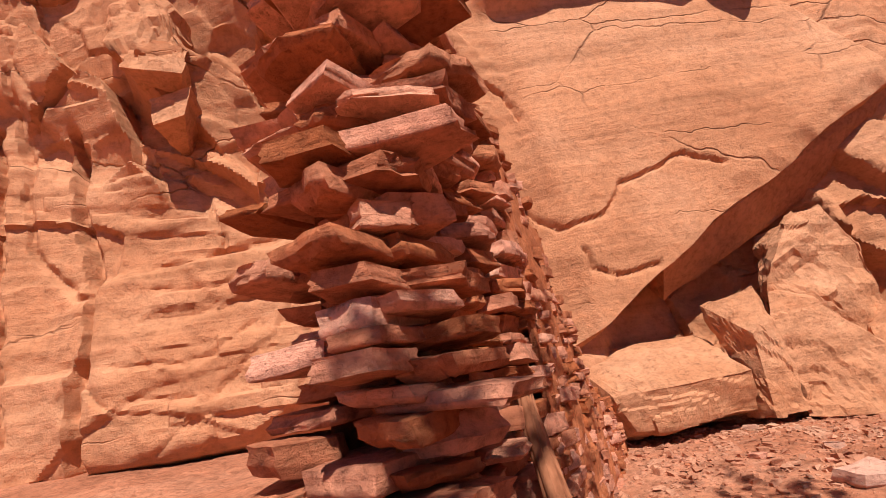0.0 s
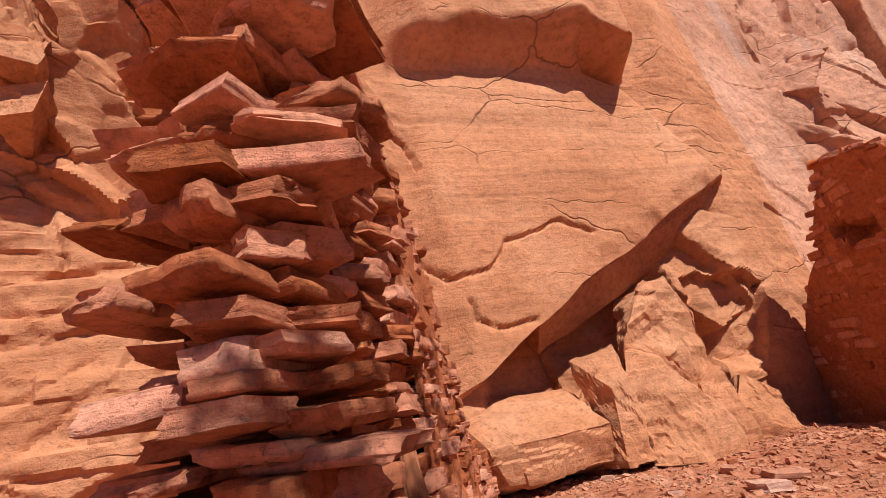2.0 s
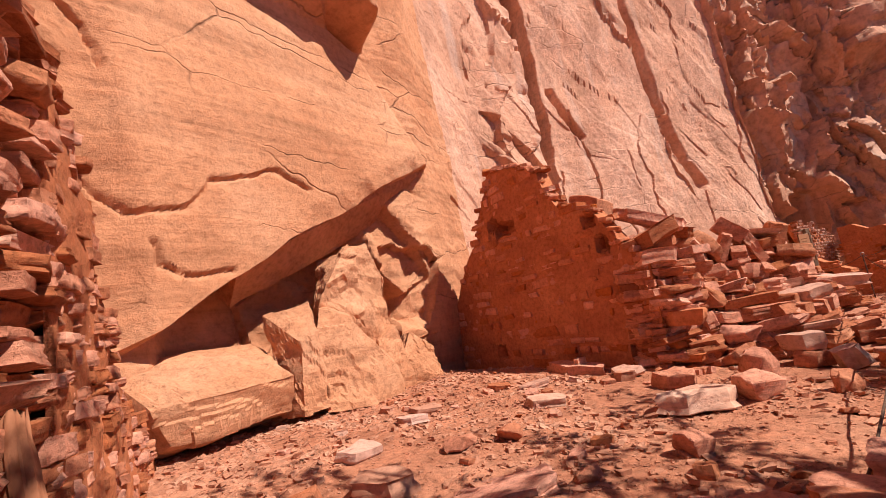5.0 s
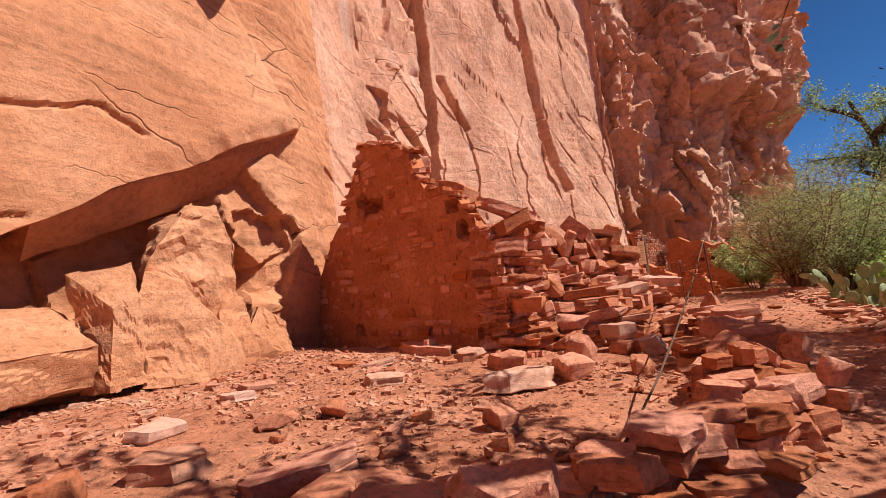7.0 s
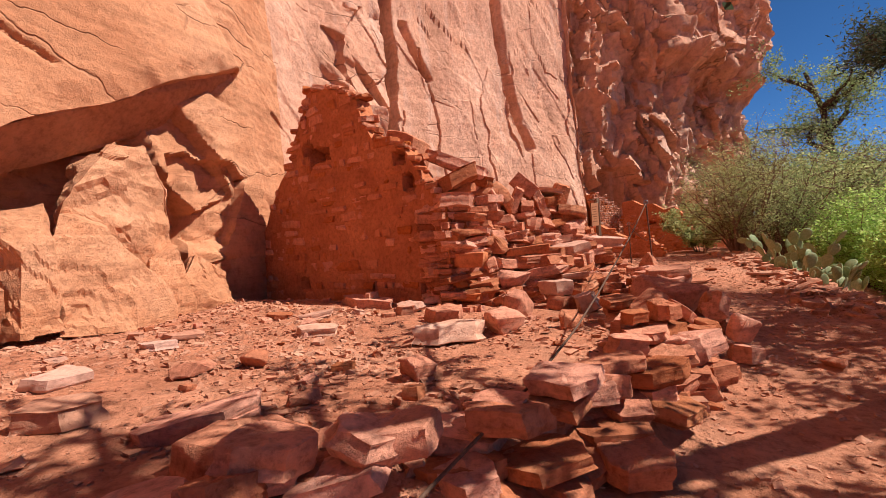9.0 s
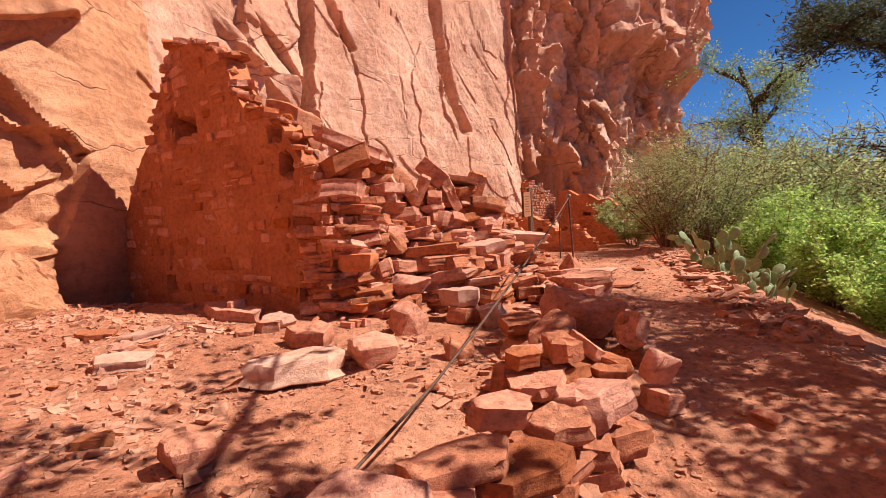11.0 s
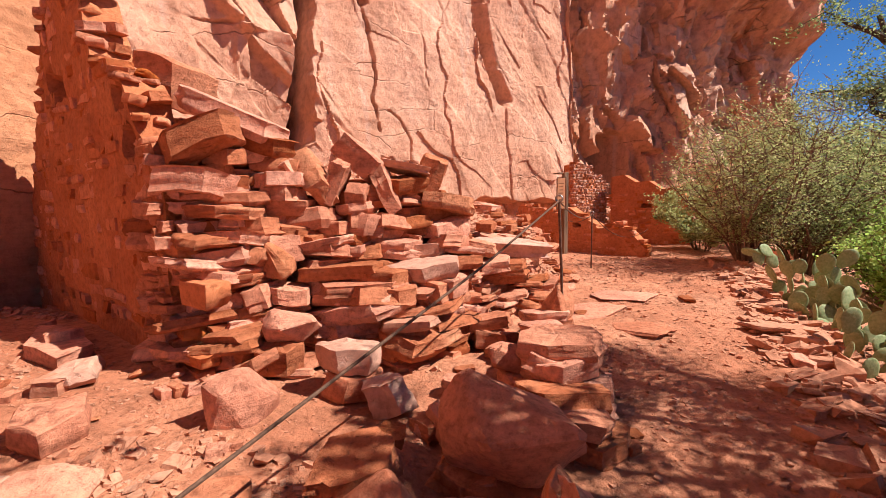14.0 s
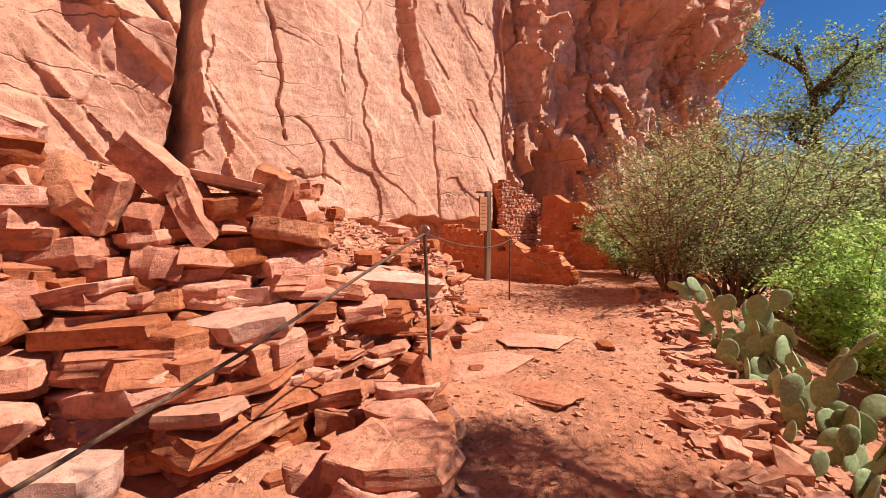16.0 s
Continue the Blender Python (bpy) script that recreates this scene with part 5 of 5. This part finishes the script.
def bush(name, x, y, height, width, stems, count, size, leaf, seed, label, bark=M_TWIG, low=0.25):
    r, rs = random.Random(seed), np.random.RandomState(seed)
    z = gz(x, y)
    root = tagged(new(name), label, "bush")
    tubes, tips = [], []
    for _ in range(stems):
        a = r.uniform(0, 6.28)
        s = branch((x + 0.1 * math.cos(a), y + 0.1 * math.sin(a), z - 0.05), (math.cos(a) * width / height * r.uniform(0.1, 0.9), math.sin(a) * width / height * r.uniform(0.1, 0.9), 1), height * r.uniform(0.7, 1.05), r, 0.14, 8)
        tubes.append(tube("stem", s, np.linspace(0.018, 0.004, len(s)) * height / 2.2, bark, 5))
        for k in range(2, len(s)):
            for _ in range(3):
                q = branch(s[k], (r.gauss(0, 1), r.gauss(0, 1), r.uniform(0, 1)), height * r.uniform(0.1, 0.26), r, 0.3, 4)
                tubes.append(tube("twig", q, np.linspace(0.006, 0.002, len(q)) * height / 2.2, bark, 4))
                tips.append(q)
    part("branchwork", merged("branchwork", tubes, bark), root)
    allp = np.concatenate(tips)
    pts = allp[rs.randint(0, len(allp), count)] + rs.normal(0, 0.055 * height / 2, (count, 3))
    pts = pts[pts[:, 2] > z + low * height * 0.6]
    v, f = leaves(pts, size, rs)
    part("foliage", mesh_of("foliage", v, f, leaf), root)
    return root


def tree(name, x, y, height, spread, count, size, leaf, seed, label, lean=(0, 0), limbs=9, fork=0.35, trunk=0.14, clump=0.35, z0=None, twigs=3, reach=(), long=1.8):
    r, rs = random.Random(seed), np.random.RandomState(seed)
    z = gz(x, y) if z0 is None else z0
    root = tagged(new(name), label, "tree")
    main = branch((x, y, z - 0.2), (lean[0], lean[1], 1), height * 0.85, r, 0.1, 10)
    part("trunk", tube_mesh("trunk", main, np.linspace(trunk, trunk * 0.25, len(main)), M_BARK, 9), root)
    tips = []
    starts = []
    for k in range(limbs):
        t = fork + (1 - fork) * k / limbs
        i = min(int(t * (len(main) - 1)), len(main) - 2)
        a = k * 2.4 + r.uniform(-0.5, 0.5)
        starts.append((branch(main[i], (math.cos(a), math.sin(a), r.uniform(0.1, 0.8)), spread * r.uniform(0.7, 1.15) * (1.1 - 0.5 * t), r, 0.22, 8), 1))
    for q in reach:
        g = np.linspace(0, 1, 9)[:, None]
        l = main[4] * (1 - g) + np.array(q) * g
        l[:, 2] += 0.9 * np.sin(g[:, 0] * 3.14)
        starts.append((l + rs.normal(0, 0.06, l.shape), 2))
    for l, dense in starts:
        tubes = [tube("limb", l, np.linspace(trunk * 0.45, 0.012, len(l)), M_BARK, 6)]
        for j in range(2 if dense == 1 else 4, len(l)):
            for _ in range(twigs * dense):
                q = branch(l[j], (r.gauss(0, 1), r.gauss(0, 1), r.gauss(0.2, 0.6)), spread * r.uniform(0.15, 0.4) / dense, r, 0.3, 5)
                tubes.append(tube("twig", q, np.linspace(0.012, 0.003, len(q)), M_BARK, 4))
                tips += [q[2:]] * dense
        part("limb", merged("limb", tubes, M_BARK), root)
    allp = np.concatenate(tips)
    pts = allp[rs.randint(0, len(allp), count)] + rs.normal(0, clump * 0.35, (count, 3))
    v, f = leaves(pts, size, rs, long)
    part("crown", mesh_of("crown", v, f, leaf), root)
    return root


bush("tall_shrub", 12.3, -4.15, 2.55, 0.85, 34, 20000, 0.021, M_LEAF_SHRUB, 81, "tall olive-green twiggy shrub beside the trail")
bush("tall_shrub", 13.2, -5.2, 3.0, 1.5, 26, 20000, 0.023, M_LEAF_SHRUB, 83, "tall olive-green twiggy shrub beside the trail")
bush("low_bush", 14.6, -3.9, 1.5, 1.2, 14, 6000, 0.045, M_LEAF_SHRUB, 84, "low grey-green bush near the ruins", low=0.1)
for k, (x, y, h) in enumerate(((11.6, -6.4, 2.0), (13.2, -7.2, 2.4), (10.3, -6.2, 1.7), (15.0, -7.6, 2.6), (9.2, -6.4, 1.6), (12.0, -8.4, 2.2))):
    bush("green_bush", x, y, h, h * 1.0, 22, 20000, 0.032, M_LEAF_BRIGHT, 91 + k, "bright green leafy bush on the slope", low=0.05)
for k, (x, y, h) in enumerate(((14.8, -7.4, 3.4), (16.4, -8.1, 4.3), (18.0, -8.6, 4.6), (17.5, -10.2, 5.2), (20.0, -11.0, 6.0), (15.8, -6.4, 3.0), (13.4, -9.0, 3.6), (11.2, -8.4, 3.2))):
    bush("slope_bush", x, y, h, h * 0.8, 22, 16000, 0.042, M_LEAF_TREE if k % 3 else M_LEAF_SHRUB, 151 + k, "dense grey-green bush on the canyon slope", low=0.05)
tree("slope_tree", 19.5, -9.3, 9.8, 3.2, 20000, 0.048, M_LEAF_TREE, 101, "gnarled dark-trunked tree with sparse green leaves", (0.05, 0.05), 12, 0.35, 0.24, 0.4)
for k, (x, y, h) in enumerate(((19, -12.5, 5.5), (21, -15, 7.0), (26, -15, 8.0), (17, -14, 6.0), (28, -19, 9.5), (32, -17, 9.0), (24, -20, 8.0), (36, -20, 9), (34, -26, 10))):
    tree("slope_tree", x, y, h, h * 0.42, 10000, 0.13, M_LEAF_TREE if k % 2 else M_LEAF_SHRUB, 111 + k, "leafy green tree on the canyon slope", (0, 0), 12, 0.2, 0.16, 0.8, None, 3)
tree("juniper", 7.2, -6.5, 6.0, 1.9, 26000, 0.016, M_LEAF_JUN, 131, "dark juniper with drooping boughs over the trail", (-0.03, 0.1), 12, 0.5, 0.2, 0.28, None, 3, ((7.9, -4.4, 3.2), (8.4, -4.7, 3.6), (7.3, -4.3, 3.3)), 4.5)
# five junipers out of view, added only to throw dappled shade
tree("juniper", 5.0, -6.4, 6.6, 2.7, 4000, 0.06, M_LEAF_JUN, 132, "unseen dark juniper below the trail, added to shade it", (0.0, 0.1), 12, 0.5, 0.2, 0.3)
tree("juniper", 4.2, -3.5, 8.4, 3.1, 3000, 0.07, M_LEAF_JUN, 133, "unseen dark juniper added to shade the platform", (-0.03, 0.12), 11, 0.6, 0.16, 0.16, None, 2)
tree("juniper", 0.3, -4.2, 9.2, 2.5, 4000, 0.06, M_LEAF_JUN, 135, "unseen sparse juniper added so its twigs shade the wall", (0.0, 0.08), 9, 0.6, 0.13, 0.25, None, 2)
tree("juniper", 6.1, -5.1, 7.4, 2.0, 2600, 0.065, M_LEAF_JUN, 137, "unseen thin juniper added to shade the rubble", (-0.02, 0.08), 9, 0.55, 0.14, 0.2, None, 2)
tree("juniper", 2.7, -6.2, 7.4, 2.7, 9000, 0.06, M_LEAF_JUN, 136, "unseen juniper on the slope, added to shade the trail", (0.0, 0.1), 12, 0.45, 0.18, 0.3)
